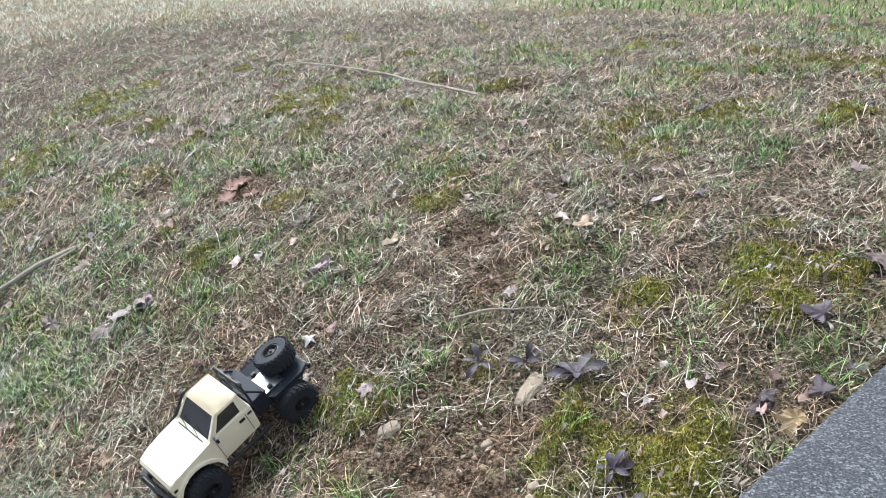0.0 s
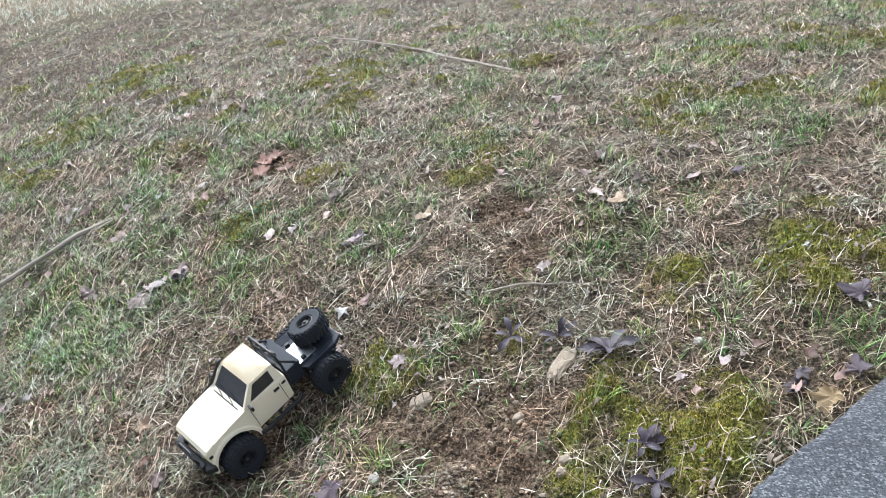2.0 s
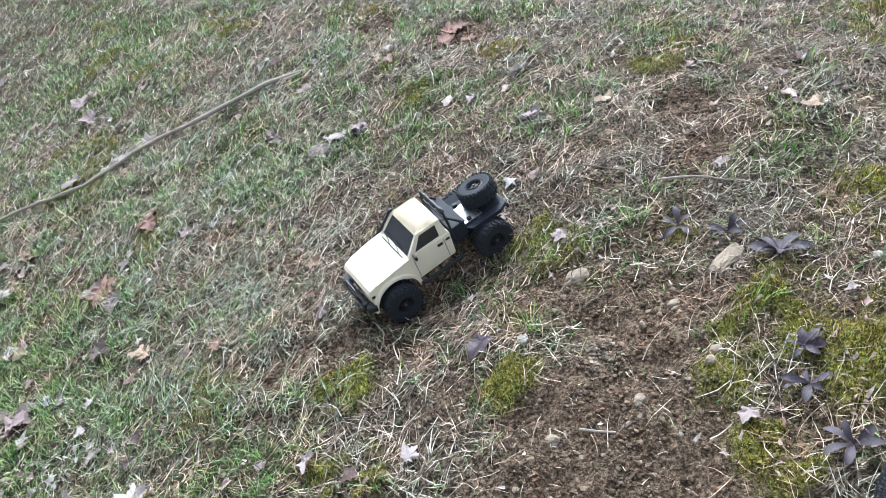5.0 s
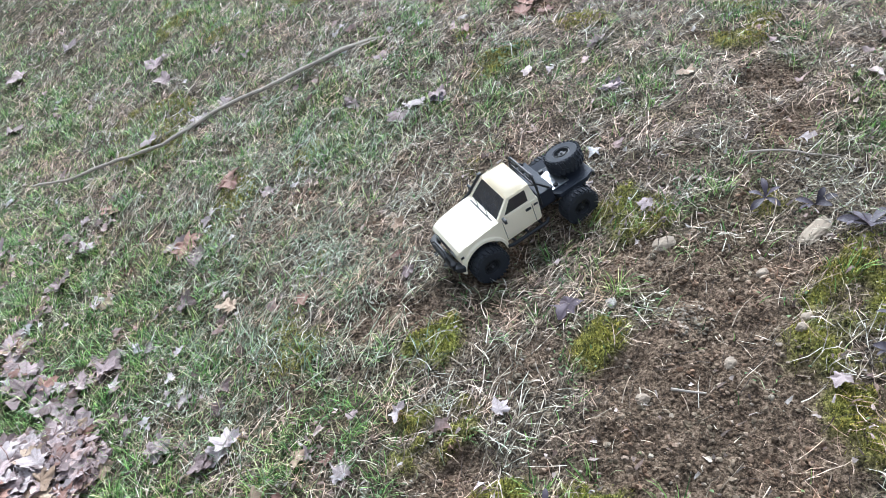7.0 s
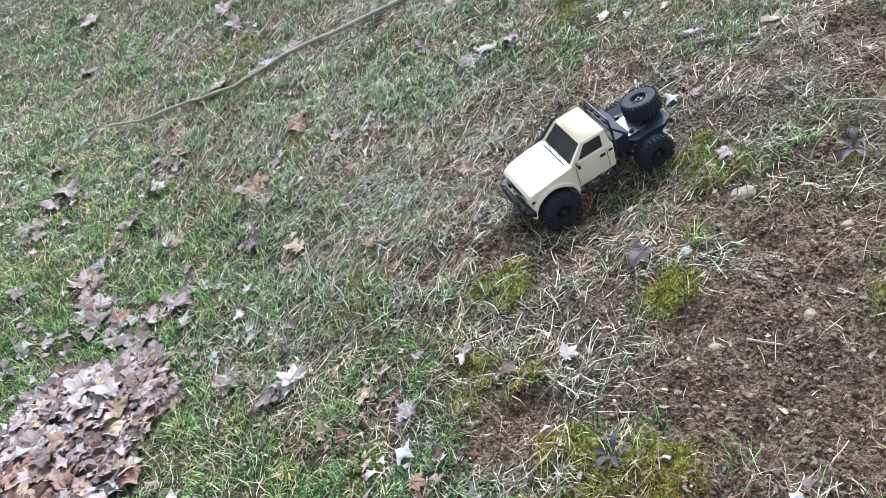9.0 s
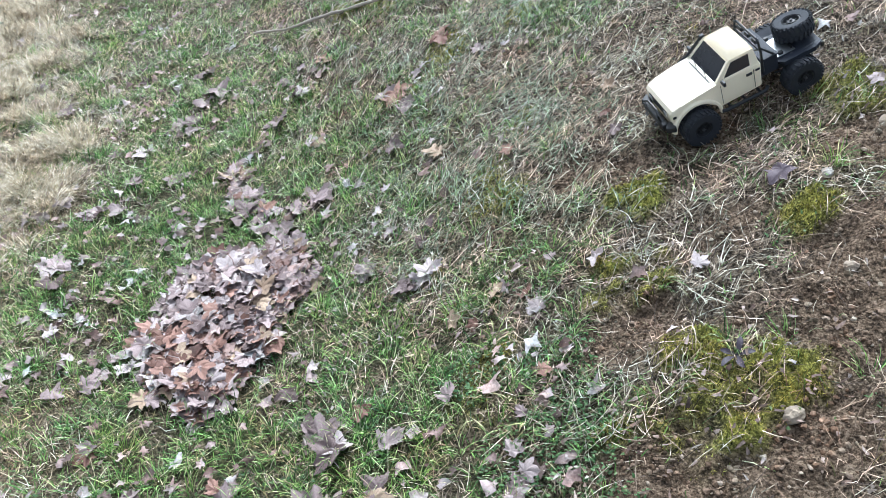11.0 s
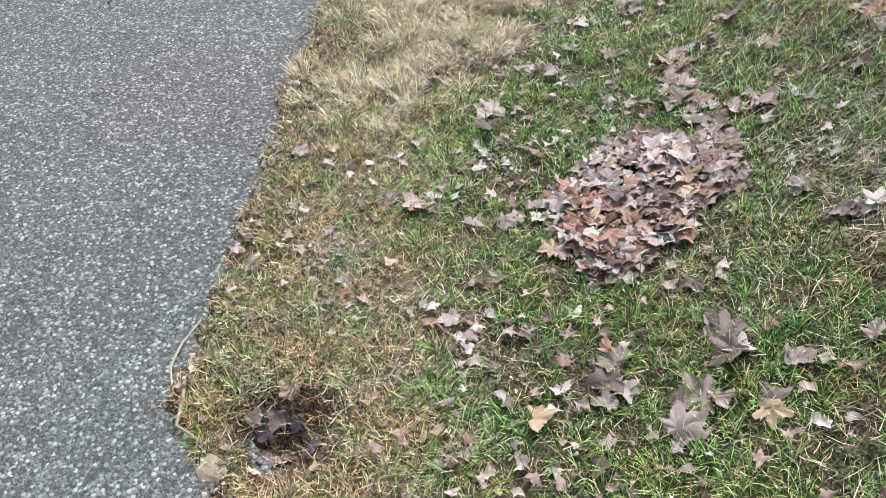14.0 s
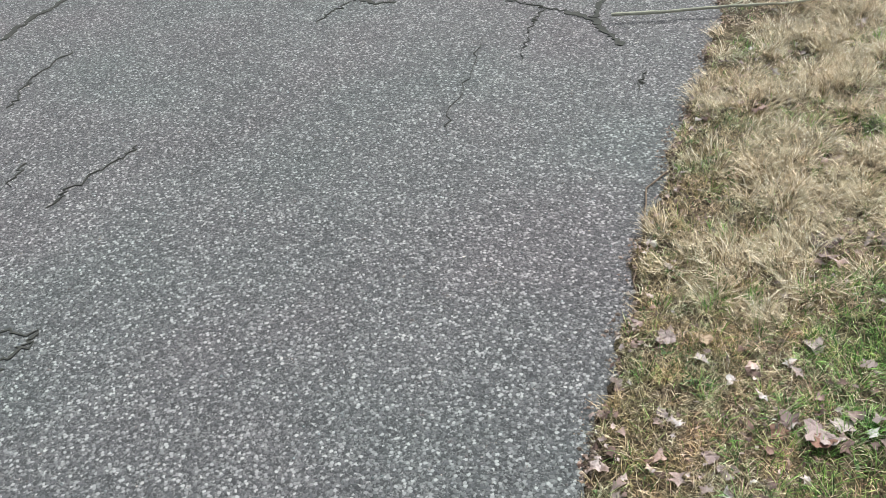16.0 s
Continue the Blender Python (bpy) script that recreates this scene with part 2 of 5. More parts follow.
# ---- the lie of the land ----
AX, AY = math.cos(radians(47)), math.sin(radians(47))      # uphill
KNOTS = np.array([-60, -3, -1.6, -1.2, -0.8, -0.4, 0, 0.4, 0.8, 1.2, 1.7, 2.4, 3.2, 5, 9, 60.0])
LEVELS = np.array([-0.05, -0.04, -0.03, 0, 0.026, 0.068, 0.202, 0.444, 0.686, 0.889, 1.07, 1.21, 1.31, 1.40, 1.46, 1.7])


def bank(s):
    """The bank's profile, a smooth curve from the driveway up to the plateau."""
    s = np.clip(s, -59.9, 59.9)
    i = np.clip(np.searchsorted(KNOTS, s) - 1, 0, len(KNOTS) - 2)
    d = np.diff(LEVELS) / np.diff(KNOTS)
    m = np.r_[d[0], (d[1:] + d[:-1]) / 2, d[-1]]
    h = KNOTS[i + 1] - KNOTS[i]
    t = (s - KNOTS[i]) / h
    return (LEVELS[i] * (2 * t**3 - 3 * t**2 + 1) + h * m[i] * (t**3 - 2 * t**2 + t)
            + LEVELS[i + 1] * (3 * t**2 - 2 * t**3) + h * m[i + 1] * (t**3 - t**2))


def base_height(x, y):
    return bank(AX * x + AY * y) - 0.037 * (np.clip(-AY * x + AX * y, -1, 4) - 1.2)


def lattice(ix, iy, seed):
    h = (ix.astype(np.int64) * 374761393 + iy.astype(np.int64) * 668265263 + seed * 974634533) & 0xFFFFFFFF
    h = ((h ^ (h >> 13)) * 1274126177) & 0xFFFFFFFF
    return ((h ^ (h >> 16)) & 0xFFFF) / 65535.0


def grain2(x, y, size, seed=0, octaves=1):
    """Smooth noise from 0 to 1 on the plan, with the given size in metres."""
    total, weight, amp = 0.0, 0.0, 1.0
    for o in range(octaves):
        u, v = x / size + 11.3 * o, y / size - 7.7 * o
        iu, iv = np.floor(u), np.floor(v)
        fu, fv = u - iu, v - iv
        fu, fv = fu * fu * (3 - 2 * fu), fv * fv * (3 - 2 * fv)
        a = lattice(iu, iv, seed + o) * (1 - fu) + lattice(iu + 1, iv, seed + o) * fu
        b = lattice(iu, iv + 1, seed + o) * (1 - fu) + lattice(iu + 1, iv + 1, seed + o) * fu
        total, weight = total + amp * (a * (1 - fv) + b * fv), weight + amp
        amp, size = amp * 0.55, size / 2
    return total / weight


def ease(v, a, b):
    t = np.clip((v - a) / (b - a), 0, 1)
    return t * t * (3 - 2 * t)


def blots(x, y, spots, wobble=0.35, seed=5):
    """Soft-edged patches of uneven outline round (x, y, radius) spots."""
    out = np.zeros_like(x)
    n = grain2(x, y, 0.09, seed, 3) - 0.5
    for px, py, r in spots:
        d = np.hypot(x - px, y - py) / r + 2.6 * wobble * n
        out = np.maximum(out, 1 - ease(d, 0.65, 1.25))
    return out


MOSS_SPOTS = ((-0.49, 3.18, 0.17), (-0.31, 0.80, 0.06), (0.67, 1.55, 0.13), (0.25, 1.28, 0.10), (0.55, 2.48, 0.12), (1.07, 2.26, 0.10), (-1.52, 3.76, 0.16),
              (-0.43, 2.88, 0.10), (-0.16, 2.95, 0.08), (0.40, 1.58, 0.07), (0.17, 1.16, 0.055), (-0.19, 1.19, 0.055), (-0.46, 1.61, 0.08),
              (0.38, 1.24, 0.08), (-0.53, 1.25, 0.07), (-0.46, 1.06, 0.07), (0.24, 1.02, 0.06), (-0.30, 0.90, 0.06), (-0.22, 0.77, 0.08),
              (0.75, 2.9, 0.12), (-0.14, 0.86, 0.07), (0.34, 1.12, 0.08), (0.52, 2.25, 0.09), (-1.1, 3.3, 0.09), (0.8, 3.4, 0.13))
SOIL_SPOTS = ((0.02, 1.29, 0.16), (-0.03, 1.18, 0.14), (-0.45, 1.47, 0.09), (-0.68, 1.33, 0.05), (-0.13, 1.40, 0.09), (-0.50, 1.69, 0.08),
              (0.11, 1.77, 0.07), (0.06, 1.94, 0.08), (0.23, 2.99, 0.11), (-0.56, 1.56, 0.05), (-0.56, 1.34, 0.05), (-0.10, 1.05, 0.09),
              (-0.41, 0.94, 0.08), (-0.26, 0.72, 0.07), (-0.07, 0.75, 0.11), (-0.31, 1.18, 0.06), (-0.62, 2.53, 0.10), (-0.95, 2.72, 0.10),
              (-1.31, -0.17, 0.13), (-1.25, -0.23, 0.08), (-0.02, 3.2, 0.09), (0.10, 1.08, 0.11), (0.04, 0.98, 0.11), (-0.10, 0.93, 0.09), (0.16, 0.94, 0.08), (-0.29, 0.66, 0.08), (-0.24, 0.58, 0.10), (-0.19, 0.68, 0.08))
GREEN_SPOTS = ((-0.99, 1.93, 0.14), (-1.02, 2.61, 0.13), (-1.46, 3.18, 0.16), (-0.40, 2.68, 0.06), (-1.20, 2.17, 0.12), (-1.44, 2.02, 0.10),
               (-2.49, 2.71, 0.25), (-1.39, 1.48, 0.26), (-1.73, 1.52, 0.22), (-1.11, 1.22, 0.18), (-0.84, 1.06, 0.13), (-0.43, 0.77, 0.10),
               (-1.27, 0.55, 0.18), (-1.68, 0.77, 0.12), (-1.08, 0.93, 0.14), (-2.79, 2.00, 0.2), (-2.02, 0.34, 0.09), (-1.33, 1.05, 0.16),
               (-1.71, 0.95, 0.12), (-1.03, 0.64, 0.18), (-1.16, 0.04, 0.12), (-2.67, 0.76, 0.10), (0.0, 2.3, 0.07), (1.2, 1.95, 0.12),
               (-0.71, 0.75, 0.15), (-0.60, 0.60, 0.16), (-0.50, 0.80, 0.12), (-0.82, 0.48, 0.15), (-0.50, 0.46, 0.15), (-0.42, 0.66, 0.11), (-0.96, 0.61, 0.13), (-0.70, 0.30, 0.15), (-2.62, 0.69, 0.09), (-2.47, 0.68, 0.10), (-1.90, 0.69, 0.12), (-1.68, 0.53, 0.14), (-2.67, 1.38, 0.08))
CLOVER_SPOTS = ((-0.52, 0.85, 0.08), (-0.45, 0.69, 0.12), (-0.38, 0.60, 0.09), (-0.68, 0.84, 0.06), (0.10, 2.2, 0.06), (0.62, 1.95, 0.06), (-0.62, 2.25, 0.07), (-0.95, 2.35, 0.08))
SLAB_AT, SLAB_TOP = Vector((0.315, 0.851)), 1.03
SLAB_ALONG, SLAB_OUT = Vector((0.7071, 0.7071)), Vector((0.7071, -0.7071))


# where the truck stands: its middle, the way it points, and its left
TRUCK_AT = Vector((-0.4138, 1.5558, 0.6879))
TRUCK_AHEAD, TRUCK_LEFT, TRUCK_UP = Vector((-0.6479, -0.6198, -0.4431)), Vector((0.7146, -0.6948, -0.0718)), Vector((-0.2625, -0.3637, 0.8941))


def lawn_side(x, y):
    """Metres from the driveway's ragged edge, positive on the lawn."""
    d = np.minimum(0.632 * (x + 1.67) + 0.775 * (y + 0.27), y + 0.38 + 0.15 * (x + 1.4))
    return d - 0.042 + 0.075 * (grain2(x, y, 0.13, 21, 3) - 0.5) + 0.035 * (grain2(x, y, 0.5, 22) - 0.5) + 0.035 * (grain2(x, y, 0.04, 23, 2) - 0.5)


# where the bank top turns into open lawn
FAR_X = np.array([-60, -2.65, -2.1, -1.4, -0.7, 0.6, 1.1, 1.5, 1.9, 60.0])
FAR_Y = np.array([5.0, 5.15, 5.40, 5.50, 5.45, 4.75, 4.15, 3.65, 3.45, -40.0])


def masks(x, y):
    s, d = AX * x + AY * y, lawn_side(x, y)
    n1, n2, n3 = grain2(x, y, 0.35, 1, 3), grain2(x, y, 0.16, 2, 3), grain2(x, y, 0.8, 3, 2)
    soil = np.maximum(blots(x, y, SOIL_SPOTS), 0.55 * ease(n2, 0.65, 0.78) * ease(s, -0.1, 0.2) * (1 - ease(s, 2.2, 2.8)))
    moss = np.maximum(blots(x, y, MOSS_SPOTS, 0.5, 8) * (0.12 + 0.88 * ease(grain2(x, y, 0.055, 33, 2), 0.34, 0.56)), 0.7 * ease(grain2(x, y, 0.22, 31, 3), 0.66, 0.76) * ease(s, 0.0, 0.3))
    lawn = 1 - ease(s + 0.35 * (n3 - 0.5), -0.25, 0.3)
    left = ease(-AY * x + AX * y, 1.6, 2.6) * (1 - ease(s, 0.6, 1.6))
    spots = blots(x, y, GREEN_SPOTS, 0.5, 13)
    green = np.clip(lawn * (0.62 + 1.5 * (n1 - 0.42)) + 0.50 * left + 0.95 * spots * (0.6 + 0.4 * lawn) + 0.55 * ease(n1, 0.48, 0.68) + 0.10, 0, 1) * (0.42 + 0.58 * ease(grain2(x, y, 0.085, 32, 2), 0.28, 0.56))
    far = ease(y - np.interp(x, FAR_X, FAR_Y) + 0.5 * (n1 - 0.5), -0.12, 0.30)
    west = ease(-x, 1.75, 2.45)
    band = np.exp(-((d - 0.41 - 0.06 * west + 0.30 * (n1 - 0.5)) / (0.15 + 0.14 * west)) ** 2) * (1 - 0.75 * spots)
    margin = 1 - ease(d + 0.3 * (n2 - 0.5), 0.22, 0.52)
    blond = np.clip(band * (0.40 + 0.60 * west) * (0.35 + 0.65 * ease(n2, 0.32, 0.52)) + 0.9 * far, 0, 1)
    green = np.clip(green * (1 - 0.65 * blond) * (1 - 0.80 * margin) + 0.20 * margin * ease(n2, 0.40, 0.62), 0, 1)
    return soil * (1 - 0.8 * moss), moss, green, blond, far, d, s


def in_slab(x, y):
    dx, dy = x - SLAB_AT.x, y - SLAB_AT.y
    a, b = dx * SLAB_ALONG.x + dy * SLAB_ALONG.y, dx * SLAB_OUT.x + dy * SLAB_OUT.y
    return ease(a, -0.005, 0.02) * ease(b, -0.005, 0.02) * (1 - ease(a, 1.47, 1.5)) * (1 - ease(b, 0.97, 1.0))


def height(x, y):
    x, y = np.asarray(x, float), np.asarray(y, float)
    soil, moss, green, blond, far, d, s = masks(x, y)
    z = base_height(x, y)
    z = z + 0.022 * (grain2(x, y, 0.3, 41, 2) - 0.5) * ease(s, -0.9, 0.1) + 0.018 * (grain2(x, y, 0.07, 42, 2) - 0.5) + 0.009 * (grain2(x, y, 0.032, 45) - 0.5)
    z = z + soil * (0.024 * (grain2(x, y, 0.036, 43, 2) - 0.5) - 0.008) + moss * (0.012 + 0.012 * (grain2(x, y, 0.05, 44, 2) - 0.3))
    z = z - 0.11 * np.exp(-((x + 1.31) ** 2 + (y + 0.19) ** 2) / 0.0075) - 0.045 * (1 - ease(d, -0.05, 0.012))
    hollow = np.exp(-(np.hypot(x - TRUCK_AT.x, y - TRUCK_AT.y) / 0.19) ** 4)     # the rut in which the truck leans
    z = z + hollow * (TRUCK_AT.z - (TRUCK_UP.x * (x - TRUCK_AT.x) + TRUCK_UP.y * (y - TRUCK_AT.y)) / TRUCK_UP.z - base_height(x, y))
    k = in_slab(x, y)
    return z * (1 - k) + np.minimum(z, SLAB_TOP - 0.06) * k


def ground_at(x, y):
    return float(height(np.array([x]), np.array([y]))[0])


def lie(x, y, lift=0.0, turn=0.0, tilt=0.0, span=0.04):
    """The pose of a thing lying on the ground at (x, y), turned about the ground's normal."""
    z = height(np.array([x, x + span, x - span, x, x]), np.array([y, y, y, y + span, y - span]))
    up = Vector((-(z[1] - z[2]) / (2 * span), -(z[3] - z[4]) / (2 * span), 1)).normalized()
    q = Vector((0, 0, 1)).rotation_difference(up).to_matrix().to_4x4()
    return Matrix.Translation((x, y, z[0] + lift)) @ q @ pose(0, 0, 0, tilt, tilt * 0.6, turn)


def raw_mesh(name, verts, loops, starts, material, smooth=False):
    me = bpy.data.meshes.new(name)
    me.vertices.add(len(verts))
    me.vertices.foreach_set("co", np.ascontiguousarray(verts, np.float32).ravel())
    me.loops.add(len(loops))
    me.loops.foreach_set("vertex_index", np.ascontiguousarray(loops, np.int32))
    me.polygons.add(len(starts))
    me.polygons.foreach_set("loop_start", np.ascontiguousarray(starts, np.int32))
    me.update(calc_edges=True)
    me.materials.append(material)
    me.polygons.foreach_set("use_smooth", np.full(len(starts), smooth))
    return me


def sheet(name, xs, ys, z, material, keep=None):
    nx, ny = len(xs), len(ys)
    X, Y = np.meshgrid(xs, ys)
    verts = np.stack([X.ravel(), Y.ravel(), z.ravel()], 1)
    i = (np.arange(ny - 1)[:, None] * nx + np.arange(nx - 1)[None]).ravel()
    if keep is not None:
        i = i[keep.ravel()]
    quads = np.stack([i, i + 1, i + nx + 1, i + nx], 1)
    return raw_mesh(name, verts, quads.ravel(), np.arange(len(quads)) * 4, material, True)


def stretch(lo, hi, step, reach):
    """Even steps from lo to hi, then ever wider ones out to the reach on both sides."""
    far, w = [], step
    while not far or far[-1] < reach:
        w *= 1.35
        far.append((far[-1] if far else 0) + w)
    far = np.array(far)
    return np.r_[lo - far[::-1], np.arange(lo, hi, step), hi + far]


# ground, one sheet out to the horizon
gx, gy = stretch(-3.4, 1.6, 0.0128, 400), stretch(-0.6, 4.0, 0.0128, 400)
GX, GY = np.meshgrid(gx, gy)
me = sheet("ground", gx, gy, height(GX.ravel(), GY.ravel()), GROUND)
for key, values in zip(("soil", "moss", "green", "blond"), masks(GX.ravel(), GY.ravel())):
    me.attributes.new(key, 'FLOAT', 'POINT').data.foreach_set("value", np.ascontiguousarray(values, np.float32))
tagged(new("ground", me), "grassy bank of thatch, moss and bare soil", "ground", kind="structure")


def drive_height(x, y):
    return base_height(x, y) - 0.012 + 0.006 * (grain2(x, y, 0.6, 51, 2) - 0.5) - 0.05 * ease(lawn_side(x, y), 0.0, 0.05)


dx, dy = stretch(-4.6, -1.15, 0.02, 9), stretch(-2.2, 2.4, 0.02, 9)
DX, DY = np.meshgrid(dx, dy)
inner = lawn_side(DX, DY) < 0.10
keep = inner[:-1, :-1]
driveway = tagged(new("driveway", sheet("driveway", dx, dy, drive_height(DX.ravel(), DY.ravel()), ASPHALT, keep)),
                  "worn grey asphalt driveway with exposed stone chips", "driveway", kind="structure")


# ---- building helpers ----
def part(name, bm, material, parent, label="", smooth=False):
    me = bpy.data.meshes.new(name)
    bmesh.ops.recalc_face_normals(bm, faces=bm.faces[:])
    bm.to_mesh(me)
    bm.free()
    me.materials.append(material)
    if smooth:
        me.polygons.foreach_set("use_smooth", [True] * len(me.polygons))
        me.set_sharp_from_angle(angle=radians(28))
    ob = new(name, me)
    ob.parent = parent
    return tagged(ob, label) if label else ob


def again(ob, m, parent):
    """The same part once more, on the same mesh."""
    o = new(ob.name.split(".")[0], ob.data)
    o.parent, o.matrix_basis = parent, m
    return o


def box(bm, centre, size, turn=(0, 0, 0), bevel=0.0):
    made = bmesh.ops.create_cube(bm, size=1, matrix=pose(*centre, *turn) @ Matrix.Diagonal((*size, 1)))
    if bevel:
        edges = list({e for v in made["verts"] for e in v.link_edges})
        bmesh.ops.bevel(bm, geom=edges, offset=bevel, segments=2, profile=0.6, affect='EDGES')
    return bm


def tube(bm, pts, radii, sides=8):
    """A round bar along the points; radii: one number or one for each point."""
    pts = [Vector(p) for p in pts]
    radii = [radii] * len(pts) if isinstance(radii, (int, float)) else radii
    rings = []
    for i, p in enumerate(pts):
        way = (pts[min(i + 1, len(pts) - 1)] - pts[max(i - 1, 0)]).normalized()
        a = way.cross(Vector((0.13, 0.31, 0.94))).normalized()
        b = way.cross(a)
        rings.append([bm.verts.new(p + radii[i] * (math.cos(2 * math.pi * k / sides) * a + math.sin(2 * math.pi * k / sides) * b)) for k in range(sides)])
    for r, s in zip(rings, rings[1:]):
        for k in range(sides):
            bm.faces.new((r[k], r[(k + 1) % sides], s[(k + 1) % sides], s[k]))
    bm.faces.new(rings[0][::-1]), bm.faces.new(rings[-1])
    return bm


def turned(bm, profile, sides=40):
    """Turns a profile of (radius, y) about the y axis."""
    rings = [[bm.verts.new((r * math.cos(2 * math.pi * k / sides), y, r * math.sin(2 * math.pi * k / sides))) for k in range(sides)] for r, y in profile]
    for r, s in zip(rings, rings[1:]):
        for k in range(sides):
            bm.faces.new((r[k], r[(k + 1) % sides], s[(k + 1) % sides], s[k]))
    for ring, (r, y) in ((rings[0], profile[0]), (rings[-1], profile[-1])):
        if r > 0.0005:
            bm.faces.new(ring)
    return bm


def prism(bm, outline, half, bevel=0.0):
    """An outline of (x, z) drawn out across y, with rounded edges."""
    a = [bm.verts.new((x, -half, z)) for x, z in outline]
    b = [bm.verts.new((x, half, z)) for x, z in outline]
    n = len(a)
    faces = [bm.faces.new(a), bm.faces.new(b[::-1])] + [bm.faces.new((a[i], b[i], b[(i + 1) % n], a[(i + 1) % n])) for i in range(n)]
    if bevel:
        rim = [e for e in bm.edges if len(e.link_faces) == 2 and (faces[0] in e.link_faces or faces[1] in e.link_faces)]
        bmesh.ops.bevel(bm, geom=rim, offset=bevel, segments=3, profile=0.5, affect='EDGES')
    return bm


def rough_stone(bm, size, seed, cuts=2, lumps=0.22):
    bmesh.ops.create_icosphere(bm, subdivisions=cuts, radius=1.0)
    for v in bm.verts:
        k = 1 + lumps * noise.noise(v.co * 1.3 + Vector((seed * 3.1, 0, 0))) + lumps * 0.5 * noise.noise(v.co * 3 + Vector((0, seed * 1.7, 0)))
        v.co = Vector((v.co.x * size[0], v.co.y * size[1], v.co.z * size[2])) * k / 2
    return bm


# ---- concrete slab beside the bank ----
bm = bmesh.new()
nl, no, nz = 60, 40, 24
LONG, OUT, DEEP = 1.5, 1.0, 0.75
grid = {}
for i in range(nl + 1):
    for j in range(no + 1):
        for k in range(nz + 1):
            if i in (0, nl) or j in (0, no) or k in (0, nz):
                a, b, c = LONG * (i / nl) ** 1.6, OUT * (j / no) ** 1.6, -DEEP * (k / nz) ** 1.6
                p = SLAB_AT + SLAB_ALONG * a + SLAB_OUT * b
                q = Vector((p.x, p.y, SLAB_TOP + c))
                wear = sum(math.exp(-w / 0.012) for w in (a, b, -c)) - 1
                inward = Vector((*(SLAB_ALONG + SLAB_OUT), -1)).normalized()
                lump = noise.noise(q * 9) * 0.5 + noise.noise(q * 28) * 0.35 + noise.noise(q * 70) * 0.25
                q += inward * (0.005 * max(0, wear) * (1 + lump)) + Vector((lump, -lump, lump)) * 0.0035
                grid[i, j, k] = bm.verts.new(q)
for axis in range(3):
    lim = (nl, no, nz)
    u, v = [t for t in range(3) if t != axis]
    for end in (0, lim[axis]):
        for a in range(lim[u]):
            for b in range(lim[v]):
                c = [0, 0, 0]
                c[axis], c[u], c[v] = end, a, b
                ring = []
                for da, db in ((0, 0), (1, 0), (1, 1), (0, 1)):
                    d = list(c)
                    d[u], d[v] = a + da, b + db
                    ring.append(grid[tuple(d)])
                bm.faces.new(ring)
tagged(part("concrete_slab", bm, CONCRETE, None, smooth=True), "weathered grey concrete slab sunk into the bank", "slab", kind="structure")


